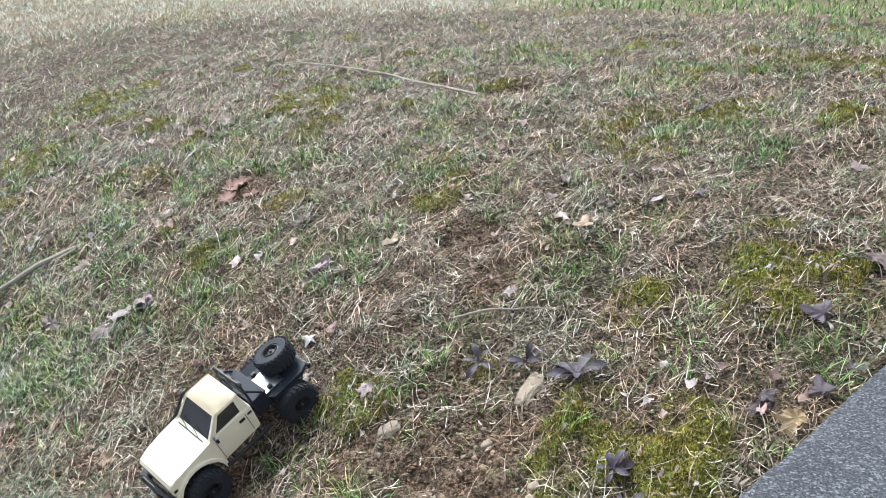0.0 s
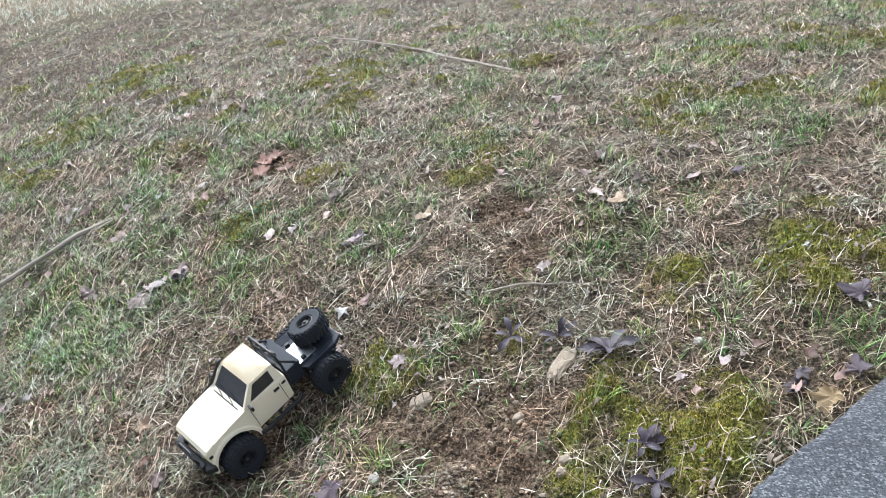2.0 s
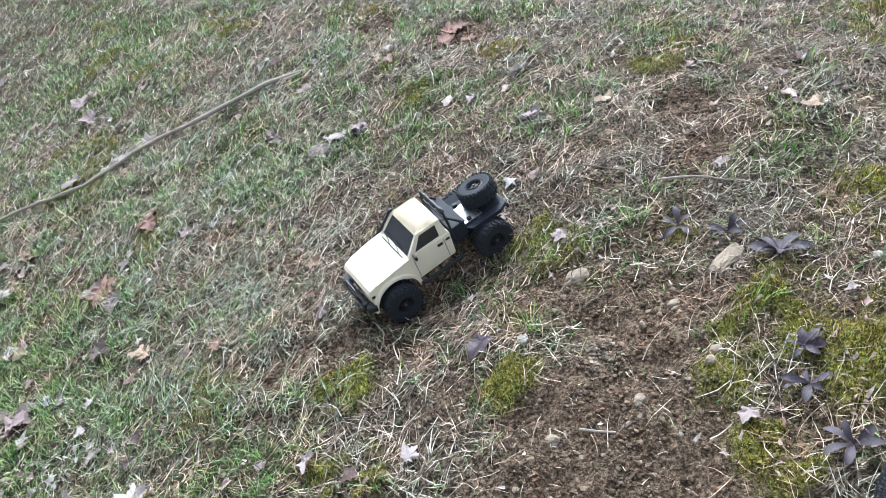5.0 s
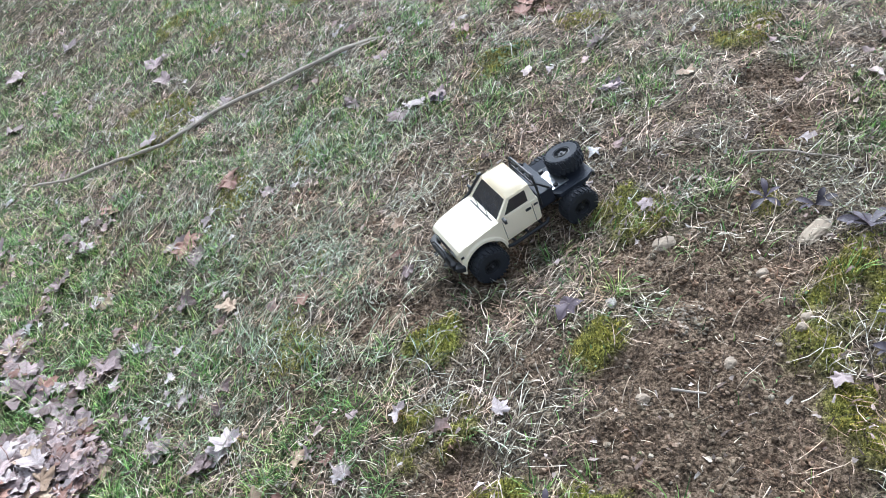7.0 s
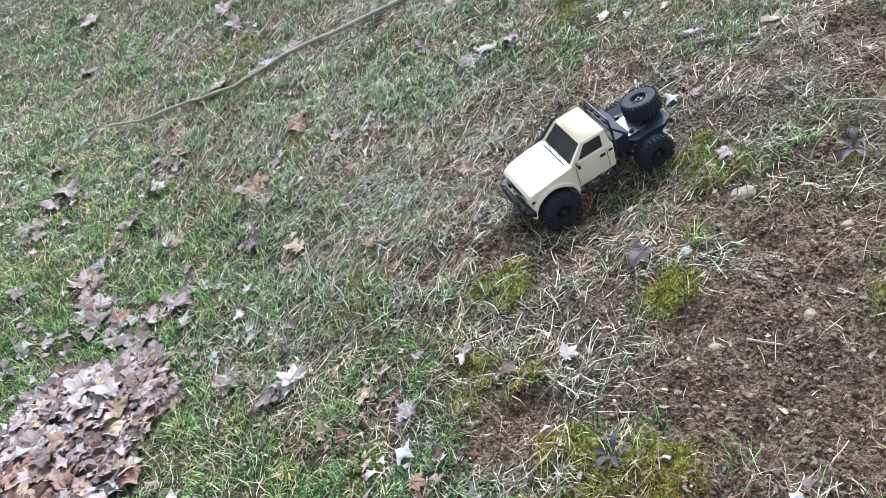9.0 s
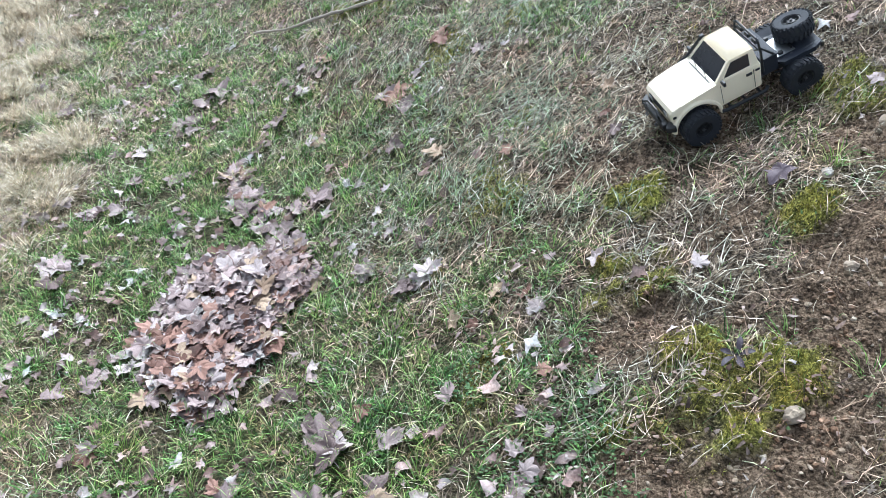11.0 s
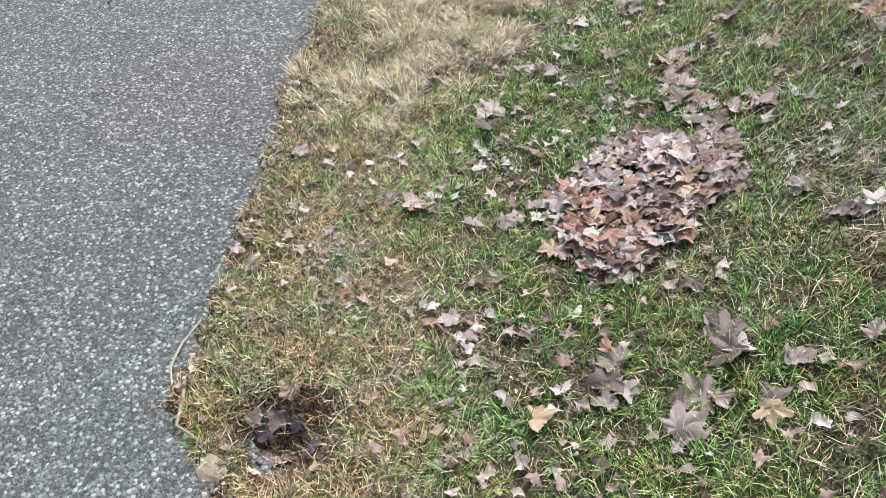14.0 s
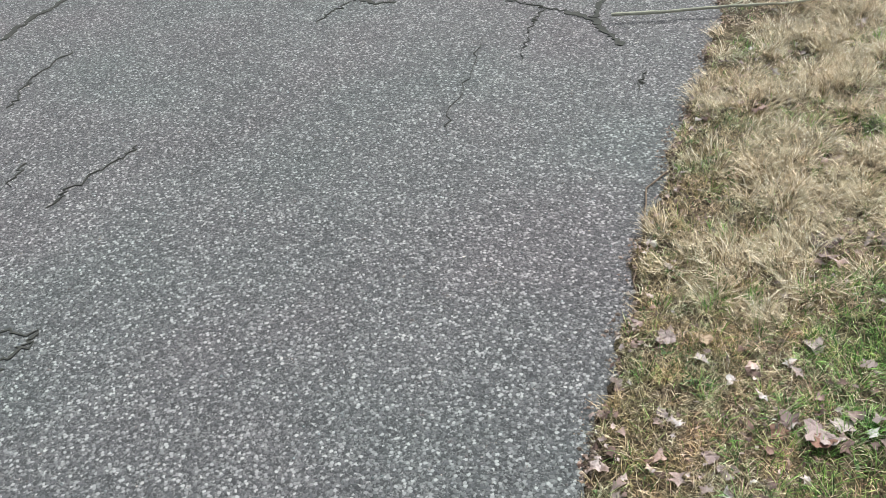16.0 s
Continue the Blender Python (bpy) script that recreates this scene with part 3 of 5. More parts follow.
# ---- the toy pickup ----
def build_pickup():
    WB, TRACK, WHEEL = 0.24, 0.069, 0.0425          # wheelbase, half track, wheel radius
    truck = tagged(new("toy_pickup_truck"), "cream toy pickup truck with black flatbed and spare wheel", "toy truck")
    front, rear = WB / 2, -WB / 2

    # lower body: bonnet, doors and wheel arches in one shell
    arch = [(front + 0.053 * math.cos(radians(a)), 0.046 + 0.053 * math.sin(radians(a))) for a in range(12, 172, 16)]
    outline = [(0.172, 0.070), (0.176, 0.080), (0.176, 0.101), (0.170, 0.108), (0.150, 0.112), (0.110, 0.118), (0.068, 0.122), (0.02, 0.123), (-0.034, 0.124),
               (-0.037, 0.118), (-0.034, 0.064), (-0.030, 0.060), (0.062, 0.057)] + arch[::-1]
    bm = prism(bmesh.new(), outline, 0.062, 0.005)
    for v in bm.verts:                                # tumblehome and tapered nose
        v.co.y *= 1 - 0.9 * max(0, v.co.x - 0.13) - 0.6 * max(0, v.co.z - 0.095)
    body = part("body", bm, CREAM, truck, "cream painted bodyshell", True)
    for k in (-1, 1):                                 # flares over the front wheels
        bm = bmesh.new()
        ring = [[(front + r * math.cos(radians(a)), k * y, 0.046 + r * math.sin(radians(a))) for r, y in ((0.0525, 0.058), (0.0525, 0.067), (0.0575, 0.066), (0.061, 0.058))]
                for a in range(4, 181, 11)]
        rows = [[bm.verts.new(p) for p in sec] for sec in ring]
        for a, b in zip(rows, rows[1:]):
            for i in range(4):
                bm.faces.new((a[i], a[(i + 1) % 4], b[(i + 1) % 4], b[i]))
        bm.faces.new(rows[0]), bm.faces.new(rows[-1])
        part("wheel_arch_flare", bm, CREAM, truck, smooth=True)
        for x in (0.058, -0.018):
            part("door_seam", box(bmesh.new(), (x, k * 0.0620, 0.090), (0.0010, 0.0008, 0.050)), BLACK, truck)
        part("door_handle", box(bmesh.new(), (-0.007, k * 0.0625, 0.108), (0.013, 0.004, 0.005), bevel=0.001), BLACK, truck, "black door handle")
        part("side_vent", box(bmesh.new(), (-0.027, k * 0.0625, 0.110), (0.010, 0.003, 0.004), bevel=0.0008), BLACK, truck)
        bm = tube(bmesh.new(), ((0.055, k * 0.058, 0.122), (0.056, k * 0.070, 0.126)), 0.0018)
        box(bm, (0.056, k * 0.074, 0.129), (0.006, 0.014, 0.011), bevel=0.002)
        part("wing_mirror", bm, BLACK, truck)
        bm = tube(bmesh.new(), ((0.065, k * 0.066, 0.050), (0.055, k * 0.070, 0.050), (-0.035, k * 0.070, 0.050), (-0.045, k * 0.062, 0.050)), 0.0042)
        for x in (0.045, 0.01, -0.025):
            tube(bm, ((x, k * 0.068, 0.050), (x, k * 0.03, 0.052)), 0.003)
        part("rock_slider", bm, BLACK, truck, "black tubular rock slider", True)

    # cab: roof on pillars, with panes set back in their openings
    low = {"fl": (0.070, 0.0600), "fr": (0.070, -0.0600), "rl": (-0.034, 0.0600), "rr": (-0.034, -0.0600)}
    top = {"fl": (0.029, 0.0520), "fr": (0.029, -0.0520), "rl": (-0.027, 0.0520), "rr": (-0.027, -0.0520)}
    Z0, Z1 = 0.119, 0.160

    def at(a, b, u, v):
        p = Vector((*low[a], Z0)).lerp(Vector((*low[b], Z0)), u)
        q = Vector((*top[a], Z1)).lerp(Vector((*top[b], Z1)), u)
        return p.lerp(q, v)

    cab = bmesh.new()
    panes = []
    middle = Vector((0.01, 0, 0.14))
    for name, a, b, u0, u1, v0, v1 in (("windscreen", "fl", "fr", 0.055, 0.945, 0.07, 0.93), ("side_window", "fl", "rl", 0.16, 0.80, 0.16, 0.86),
                                       ("side_window", "rr", "fr", 0.20, 0.84, 0.16, 0.86), ("rear_window", "rl", "rr", 0.12, 0.88, 0.30, 0.84)):
        us, vs = (0, u0, u1, 1), (0, v0, v1, 1)
        g = [[cab.verts.new(at(a, b, u, v)) for u in us] for v in vs]
        for i in range(3):
            for j in range(3):
                if (i, j) != (1, 1):
                    cab.faces.new((g[i][j], g[i][j + 1], g[i + 1][j + 1], g[i + 1][j]))
        hole = [g[1][1], g[1][2], g[2][2], g[2][1]]
        n = (hole[1].co - hole[0].co).cross(hole[3].co - hole[0].co).normalized()
        if n.dot(middle - hole[0].co) < 0:
            n = -n
        back = [cab.verts.new(v.co + n * 0.0022) for v in hole]
        for i in range(4):
            cab.faces.new((hole[i], hole[(i + 1) % 4], back[(i + 1) % 4], back[i]))
        pane = bmesh.new()
        front_side = [pane.verts.new(v.co + n * 0.0015) for v in hole]
        back_side = [pane.verts.new(v.co + n * 0.0028) for v in hole]
        pane.faces.new(front_side), pane.faces.new(back_side[::-1])
        for i in range(4):
            pane.faces.new((front_side[i], front_side[(i + 1) % 4], back_side[(i + 1) % 4], back_side[i]))
        panes.append((name, pane))
    bmesh.ops.remove_doubles(cab, verts=cab.verts[:], dist=0.0003)
    cabin = part("cabin", cab, CREAM, truck, "cream cab with slim pillars")
    for name, pane in panes:
        part(name, pane, GLASS, cabin, "dark tinted window pane")
    roof = bmesh.new()
    rows = []
    for i in range(9):
        x = 0.032 - 0.061 * i / 8
        rows.append([])
        for j in range(11):
            y = (-0.0537 + 0.1074 * j / 10) * (1 - 0.05 * (abs(i - 4) / 4) ** 4)
            e = (1 - (abs(i - 4) / 4) ** 4) * (1 - (abs(j - 5) / 5) ** 4)
            rows[-1].append(roof.verts.new((x, y, 0.1580 + 0.0065 * e + 0.0012 * math.cos(y * 30))))
    for a, b in zip(rows, rows[1:]):
        for j in range(10):
            roof.faces.new((a[j], a[j + 1], b[j + 1], b[j]))
    bmesh.ops.solidify(roof, geom=roof.faces[:], thickness=0.002)
    part("roof", roof, CREAM, cabin, smooth=True)
    for y in (0.030, -0.010):
        part("wiper", tube(bmesh.new(), ((0.0735, y, 0.1225), (0.069, y - 0.012, 0.1265), (0.064, y - 0.036, 0.1305)), 0.0009, 5), BLACK, truck)
    bm = tube(bmesh.new(), ((0.100, -0.0615, 0.112), (0.086, -0.0645, 0.118), (0.068, -0.0635, 0.124), (0.036, -0.0575, 0.156), (0.031, -0.0570, 0.161)), 0.0030)
    box(bm, (0.031, -0.0565, 0.162), (0.010, 0.008, 0.006), bevel=0.0015)
    part("snorkel", bm, BLACK, truck, "black air snorkel along the windscreen pillar", True)
    part("bonnet_seam", box(bmesh.new(), (0.0735, 0, 0.1222), (0.002, 0.09, 0.001)), BLACK, truck)
    part("dashboard", box(bmesh.new(), (0.045, 0, 0.1245), (0.03, 0.085, 0.006), bevel=0.002), BLACK, truck)

    # face
    part("grille", box(bmesh.new(), (0.1755, 0, 0.091), (0.004, 0.080, 0.016), bevel=0.001), BLACK, truck, "black grille")
    for k in (-1, 1):
        lamp = part("headlight", box(bmesh.new(), (0.1765, k * 0.034, 0.091), (0.004, 0.016, 0.012), bevel=0.0015), LAMP, truck, "clear square headlight")
        part("indicator", box(bmesh.new(), (0.168, k * 0.0595, 0.090), (0.008, 0.003, 0.006), bevel=0.0008), BLACK, truck)
    bm = box(bmesh.new(), (0.187, 0, 0.066), (0.014, 0.098, 0.018), bevel=0.003)
    for k in (-1, 1):
        box(bm, (0.178, k * 0.056, 0.066), (0.022, 0.022, 0.014), (0, 0, k * -32), bevel=0.003)
    bumper = part("front_bumper", bm, BLACK, truck, "black off-road front bumper")
    part("bull_bar", tube(bmesh.new(), ((0.191, -0.034, 0.072), (0.194, -0.032, 0.092), (0.190, -0.020, 0.098), (0.190, 0.020, 0.098), (0.194, 0.032, 0.092), (0.191, 0.034, 0.072)), 0.0026), BLACK, bumper, smooth=True)
    for k in (-1, 1):
        part("tow_hook", tube(bmesh.new(), ((0.192, k * 0.022, 0.060), (0.201, k * 0.022, 0.058), (0.202, k * 0.022, 0.064), (0.194, k * 0.022, 0.067)), 0.002, 6), STEEL, bumper)

    # rear: headboard box, deck, plate and rails
    part("bed_box", box(bmesh.new(), (-0.060, 0, 0.096), (0.036, 0.108, 0.040), bevel=0.003), DECK, truck, "black storage box behind the cab")
    part("bed_box_lid", box(bmesh.new(), (-0.060, 0, 0.1175), (0.039, 0.112, 0.004), bevel=0.0012), DECK, truck)
    bm = box(bmesh.new(), (-0.132, 0, 0.083), (0.104, 0.086, 0.006), bevel=0.001)
    deck = part("deck", bm, DECK, truck, "black flat deck")
    for k in (-1, 1):
        bm = bmesh.new()
        shape = ((-0.080, 0.043), (-0.088, 0.062), (-0.160, 0.062), (-0.184, 0.046), (-0.184, 0.040))
        lo = [bm.verts.new((x, k * y, 0.081)) for x, y in shape]
        hi = [bm.verts.new((x, k * y, 0.086 + (0.006 if y > 0.05 else 0))) for x, y in shape]
        bm.faces.new(lo), bm.faces.new(hi)
        for i in range(5):
            bm.faces.new((lo[i], lo[(i + 1) % 5], hi[(i + 1) % 5], hi[i]))
        part("deck_wing", bm, DECK, truck)
        part("bed_latch", box(bmesh.new(), (-0.098, k * 0.030, 0.091), (0.010, 0.008, 0.009), bevel=0.0015), BLACK, truck)
        part("tail_light", box(bmesh.new(), (-0.1845, k * 0.036, 0.079), (0.003, 0.014, 0.006), bevel=0.001), RED, truck)
        rail = box(bmesh.new(), (0.0, k * 0.022, 0.052), (0.34, 0.006, 0.012), bevel=0.001)
        part("chassis_rail", rail, STEEL, truck)
        for ax in (front, rear):
            part("leaf_spring", tube(bmesh.new(), ((ax - 0.045, k * 0.040, 0.056), (ax - 0.02, k * 0.040, 0.050), (ax, k * 0.040, 0.048), (ax + 0.02, k * 0.040, 0.050), (ax + 0.045, k * 0.040, 0.056)), 0.0026, 6), STEEL, truck)
            part("shock_absorber", tube(bmesh.new(), ((ax - 0.006, k * 0.046, 0.046), (ax + 0.004, k * 0.038, 0.086)), (0.005, 0.004)), STEEL, truck, smooth=True)
    plate = part("deck_plate", box(bmesh.new(), (-0.104, 0.006, 0.0885), (0.050, 0.060, 0.002), bevel=0.0005), METAL, truck, "bare aluminium deck plate")
    for x in (-0.084, -0.124):
        for y in (-0.02, 0.028):
            part("screw", turned(bmesh.new(), ((0.0022, 0.0), (0.0022, 0.0012), (0.0012, 0.0016)), 8), BLACK, plate).matrix_basis = pose(x, y, 0.0893, 90)
    part("tail_bar", box(bmesh.new(), (-0.186, 0, 0.072), (0.006, 0.092, 0.012), bevel=0.0015), BLACK, truck)

    # roll bar behind the cab with a row of lamps
    bm = tube(bmesh.new(), ((-0.043, -0.054, 0.088), (-0.043, -0.053, 0.140), (-0.043, -0.046, 0.165), (-0.043, -0.040, 0.169), (-0.043, 0.040, 0.169),
                            (-0.043, 0.046, 0.165), (-0.043, 0.053, 0.140), (-0.043, 0.054, 0.088)), 0.0028)
    tube(bm, ((-0.043, -0.052, 0.143), (-0.043, 0.052, 0.143)), 0.002)
    for k in (-1, 1):
        tube(bm, ((-0.043, k * 0.050, 0.150), (-0.074, k * 0.052, 0.116)), 0.0025)
        tube(bm, ((-0.043, k * 0.046, 0.143), (-0.043, k * 0.012, 0.120)), 0.0018)
    bar = part("roll_bar", bm, BLACK, truck, "black tubular roll bar", True)
    for y in (-0.028, 0.0, 0.028):
        part("bar_lamp", box(bmesh.new(), (-0.046, y, 0.156), (0.010, 0.016, 0.010), bevel=0.002), BLACK, bar)

    # running gear
    for ax in (front, rear):
        bm = tube(bmesh.new(), ((ax, -0.056, WHEEL), (ax, 0.056, WHEEL)), 0.0065)
        bmesh.ops.create_uvsphere(bm, u_segments=12, v_segments=8, radius=0.015, matrix=pose(ax, 0.012, WHEEL))
        part("axle", bm, BLACK, truck, smooth=True)
        part("drive_shaft", tube(bmesh.new(), ((ax, 0.012, WHEEL + 0.003), (0, 0, 0.052)), 0.004), STEEL, truck, smooth=True)
    part("gearbox", box(bmesh.new(), (0, 0, 0.054), (0.045, 0.034, 0.022), bevel=0.004), BLACK, truck)
    part("steering_link", tube(bmesh.new(), ((front + 0.016, -0.055, WHEEL + 0.006), (front + 0.016, 0.055, WHEEL + 0.006)), 0.0025, 6), STEEL, truck)

    # wheels
    R, W = WHEEL, 0.033
    prof = [(R * 0.43, -W * 0.40), (R * 0.49, -W * 0.50), (R * 0.80, -W * 0.52), (R * 0.92, -W * 0.47), (R * 0.955, -W * 0.30), (R * 0.965, 0),
            (R * 0.955, W * 0.30), (R * 0.92, W * 0.47), (R * 0.80, W * 0.52), (R * 0.49, W * 0.50), (R * 0.43, W * 0.40)]
    tyre = turned(bmesh.new(), prof, 44)
    for f in [f for f in tyre.faces if len(f.verts) > 4]:
        tyre.faces.remove(f)
    for i in range(26):
        a = 2 * math.pi * i / 26
        for side, off in ((-1, 0.0), (1, 0.5)):
            b = a + off * 2 * math.pi / 26
            long = 0.42 if i % 2 else 0.34
            m = Matrix.Rotation(-b, 4, 'Y') @ Matrix.Translation((R * 0.972, side * W * 0.28, 0)) @ Matrix.Rotation(radians(side * 16), 4, 'X')
            bmesh.ops.create_cube(tyre, size=1, matrix=m @ Matrix.Diagonal((R * 0.075, W * long, R * 0.13, 1)))
            m = Matrix.Rotation(-b, 4, 'Y') @ Matrix.Translation((R * 0.90, side * W * 0.50, 0)) @ Matrix.Rotation(radians(side * 40), 4, 'Z')
            bmesh.ops.create_cube(tyre, size=1, matrix=m @ Matrix.Diagonal((R * 0.13, W * 0.07, R * 0.10, 1)))
    rim = turned(bmesh.new(), [(R * 0.45, -W * 0.42), (R * 0.45, W * 0.46), (R * 0.41, W * 0.48), (R * 0.38, W * 0.30), (R * 0.32, W * 0.20), (R * 0.19, W * 0.24), (R * 0.18, W * 0.38), (R * 0.09, W * 0.40)], 32)
    spoke = box(bmesh.new(), (R * 0.28, W * 0.25, 0), (R * 0.20, W * 0.12, R * 0.07), bevel=0.0006)
    nut = turned(bmesh.new(), ((0.0032, W * 0.40), (0.0032, W * 0.50), (0.002, W * 0.53)), 6)
    first = None
    for x, k in ((front, 1), (front, -1), (rear, 1), (rear, -1), (None, 1)):
        m = pose(x, k * TRACK, WHEEL, 0, random.uniform(0, 40), 0 if k > 0 else 180) if x else pose(-0.150, -0.006, 0.112, 103, 0, 12)
        name = "wheel" if x else "spare_wheel"
        if first is None:
            first = (part(name, rim, BLACK, truck, "black spoked wheel", True), part("tyre", tyre, RUBBER, None, "black knobbly rubber tyre"), part("hub_nut", nut, STEEL, None), part("spoke", spoke, BLACK, None))
            first[0].matrix_basis = m
            for o in first[1:]:
                o.parent = first[0]
            for i in range(1, 8):
                again(first[3], pose(0, 0, 0, 0, 45 * i, 0), first[0])
        else:
            w = new(name, first[0].data)
            w.parent, w.matrix_basis = truck, m
            tagged(w, "black spoked wheel" if x else "spare wheel lying on the deck")
            for o in first[1:3]:
                again(o, Matrix(), w)
            for i in range(8):
                again(first[3], pose(0, 0, 0, 0, 45 * i, 0), w)
    part("spare_mount", tube(bmesh.new(), ((-0.148, -0.004, 0.085), (-0.148, -0.004, 0.110)), 0.006), BLACK, truck)
    return truck


pickup = build_pickup()
lean = Matrix((TRUCK_AHEAD, TRUCK_LEFT, TRUCK_UP)).transposed().to_4x4()
lean.translation = TRUCK_AT + TRUCK_UP * 0.002
pickup.matrix_basis = lean


# ---- leaves ----
def leaf_mesh(name, seed, material, lobes=5, curl=0.16):
    """A dry lobed leaf, one unit across, curled, with its stalk."""
    rng = random.Random(seed)
    bm = bmesh.new()
    spread = (52, 108) if lobes == 5 else (44, 92)
    tips = [90 + rng.uniform(-6, 6)] + [90 + k * a + rng.uniform(-9, 9) for a in spread for k in (-1, 1)]
    reach = [0.56] + [q * rng.uniform(0.82, 1.08) for q in ((0.50, 0.50, 0.36, 0.36) if lobes == 5 else (0.44, 0.44, 0.40, 0.40))]
    wide = [rng.uniform(34, 50) for _ in tips]
    torn, tear = rng.uniform(0, 360), rng.uniform(0.45, 1.0)
    fold, way, phase, lift = rng.uniform(0.0, 0.34), rng.uniform(0, 3.14), rng.uniform(0, 6.3), rng.uniform(-0.8, 0.8)
    outline = []
    for i in range(48):
        a = -90 + 7.5 * i
        r = 0.21 + 0.05 * math.cos(radians(a - 90))
        for t, q, wd in zip(tips, reach, wide):
            w = abs((a - t + 180) % 360 - 180)
            r = max(r, q * (1 - 0.62 * min(1.6, w / wd)) + 0.05 * (abs((w / 8.5) % 2 - 1) - 0.5))
        if abs((a - torn + 180) % 360 - 180) < 34:
            r *= tear
        outline.append((radians(a), max(0.08, r * rng.uniform(0.88, 1.06))))

    def bend(x, y):
        r2 = x * x + y * y
        u = x * math.cos(way) + y * math.sin(way)
        return Vector((x, y, fold * abs(u) + curl * 1.8 * r2 * math.sin(3 * math.atan2(y, x) + phase) + 0.25 * lift * y * y
                       + 0.12 * noise.noise(Vector((x * 4, y * 4, seed))) + 0.06 * noise.noise(Vector((x * 11, y * 11, seed)))))

    hub = bm.verts.new(bend(0, 0))
    mid = [bm.verts.new(bend(0.5 * r * math.cos(a), 0.5 * r * math.sin(a))) for a, r in outline]
    rim = [bm.verts.new(bend(r * math.cos(a), r * math.sin(a))) for a, r in outline]
    n = len(outline)
    for i in range(n):
        j = (i + 1) % n
        bm.faces.new((hub, mid[i], mid[j]))
        bm.faces.new((mid[i], rim[i], rim[j], mid[j]))
    tube(bm, (bend(0, -0.16) + Vector((0, 0, 0.004)), (rng.uniform(-0.05, 0.05), -0.34, 0.05), (rng.uniform(-0.16, 0.16), -0.58, 0.03)), (0.012, 0.009, 0.007), 4)
    me = bpy.data.meshes.new(name)
    bm.to_mesh(me)
    bm.free()
    me.materials.append(material)
    me.polygons.foreach_set("use_smooth", [True] * len(me.polygons))
    return me


LEAF_MESH = {k: [leaf_mesh("fallen_leaf", 17 * i + 3, m, 5 if i % 3 else 3, 0.10 + 0.07 * (i % 4)) for i in range(10)] for k, m in LEAF.items()}
LEAF_WORDS = {"mauve": "dry mauve-brown maple leaf lying on grass", "pale": "pale bleached maple leaf lying on grass", "tan": "tan dry maple leaf lying on grass",
              "russet": "russet dry maple leaf lying on grass", "purple": "dark purple fallen leaf on mossy ground", "ochre": "ochre fallen leaf against the concrete slab"}
LEAF_RNG = random.Random(4)


def scatter_leaves(kind, places):
    for x, y, size in places:
        ob = new("fallen_leaf", LEAF_RNG.choice(LEAF_MESH[kind]))
        k = size * LEAF_RNG.uniform(1.0, 1.2)
        ob.matrix_basis = lie(x, y, 0.013 + 0.03 * k, LEAF_RNG.uniform(0, 360), LEAF_RNG.uniform(-12, 12)) @ Matrix.Diagonal((k, k, k, 1))
        tagged(ob, LEAF_WORDS[kind], "leaf", "fallen leaves")


scatter_leaves("pale", (
    (-2.20, 1.07, 0.075), (-2.18, 1.40, 0.080), (-2.01, 1.12, 0.082), (-1.86, 1.24, 0.036), (-1.76, 0.64, 0.054), (-1.95, 0.58, 0.072), (-2.15, 0.30, 0.057),
    (-1.85, 0.64, 0.047), (-1.74, 0.47, 0.059), (-1.49, 0.64, 0.058), (-1.34, 0.26, 0.077), (-1.21, 0.36, 0.050), (-1.47, 0.02, 0.031), (-1.03, 0.31, 0.054),
    (-1.14, 0.73, 0.041), (-0.94, 0.36, 0.071), (-1.26, -0.28, 0.040), (-1.92, 0.16, 0.044), (-2.19, 1.41, 0.070), (-1.80, 1.76, 0.068), (-1.81, 1.61, 0.066),
    (-2.13, 1.56, 0.081), (-2.07, 1.07, 0.092), (-2.21, 1.00, 0.075), (-2.19, 1.07, 0.085), (-1.98, 0.85, 0.121), (-1.96, 0.58, 0.074), (-1.72, 0.43, 0.075),
))
scatter_leaves("pale", (
    (-2.13, 0.30, 0.076), (-1.39, 1.34, 0.064), (-1.43, 1.25, 0.048), (-1.43, 1.69, 0.087), (-1.36, 1.77, 0.052), (-1.10, 1.09, 0.070), (-0.92, 1.05, 0.079),
    (-0.61, 0.98, 0.041), (-0.54, 1.09, 0.041), (-0.86, 0.61, 0.082), (-0.77, 0.65, 0.080), (-0.95, 0.41, 0.070), (-0.48, 0.65, 0.063), (-0.52, 0.68, 0.053),
    (-1.60, 0.13, 0.056), (-1.54, 0.65, 0.059), (-1.85, 2.22, 0.084), (-1.69, 2.28, 0.082), (-1.60, 2.33, 0.081), (-1.90, 1.89, 0.060), (-1.60, 1.53, 0.070),
    (-2.87, 3.11, 0.117), (-1.39, 1.35, 0.063), (-1.10, 1.08, 0.097), (-0.91, 1.06, 0.090), (-0.71, 1.03, 0.048), (-0.61, 0.98, 0.052), (-0.54, 1.09, 0.046),
))
scatter_leaves("pale", (
    (-0.34, 1.08, 0.054), (0.20, 1.08, 0.048), (-0.84, 2.50, 0.037), (-0.79, 3.15, 0.039), (-0.86, 2.07, 0.088), (-0.31, 1.65, 0.069), (-1.47, 2.95, 0.049),
    (-0.29, 3.64, 0.034), (-0.15, 1.54, 0.052),
))
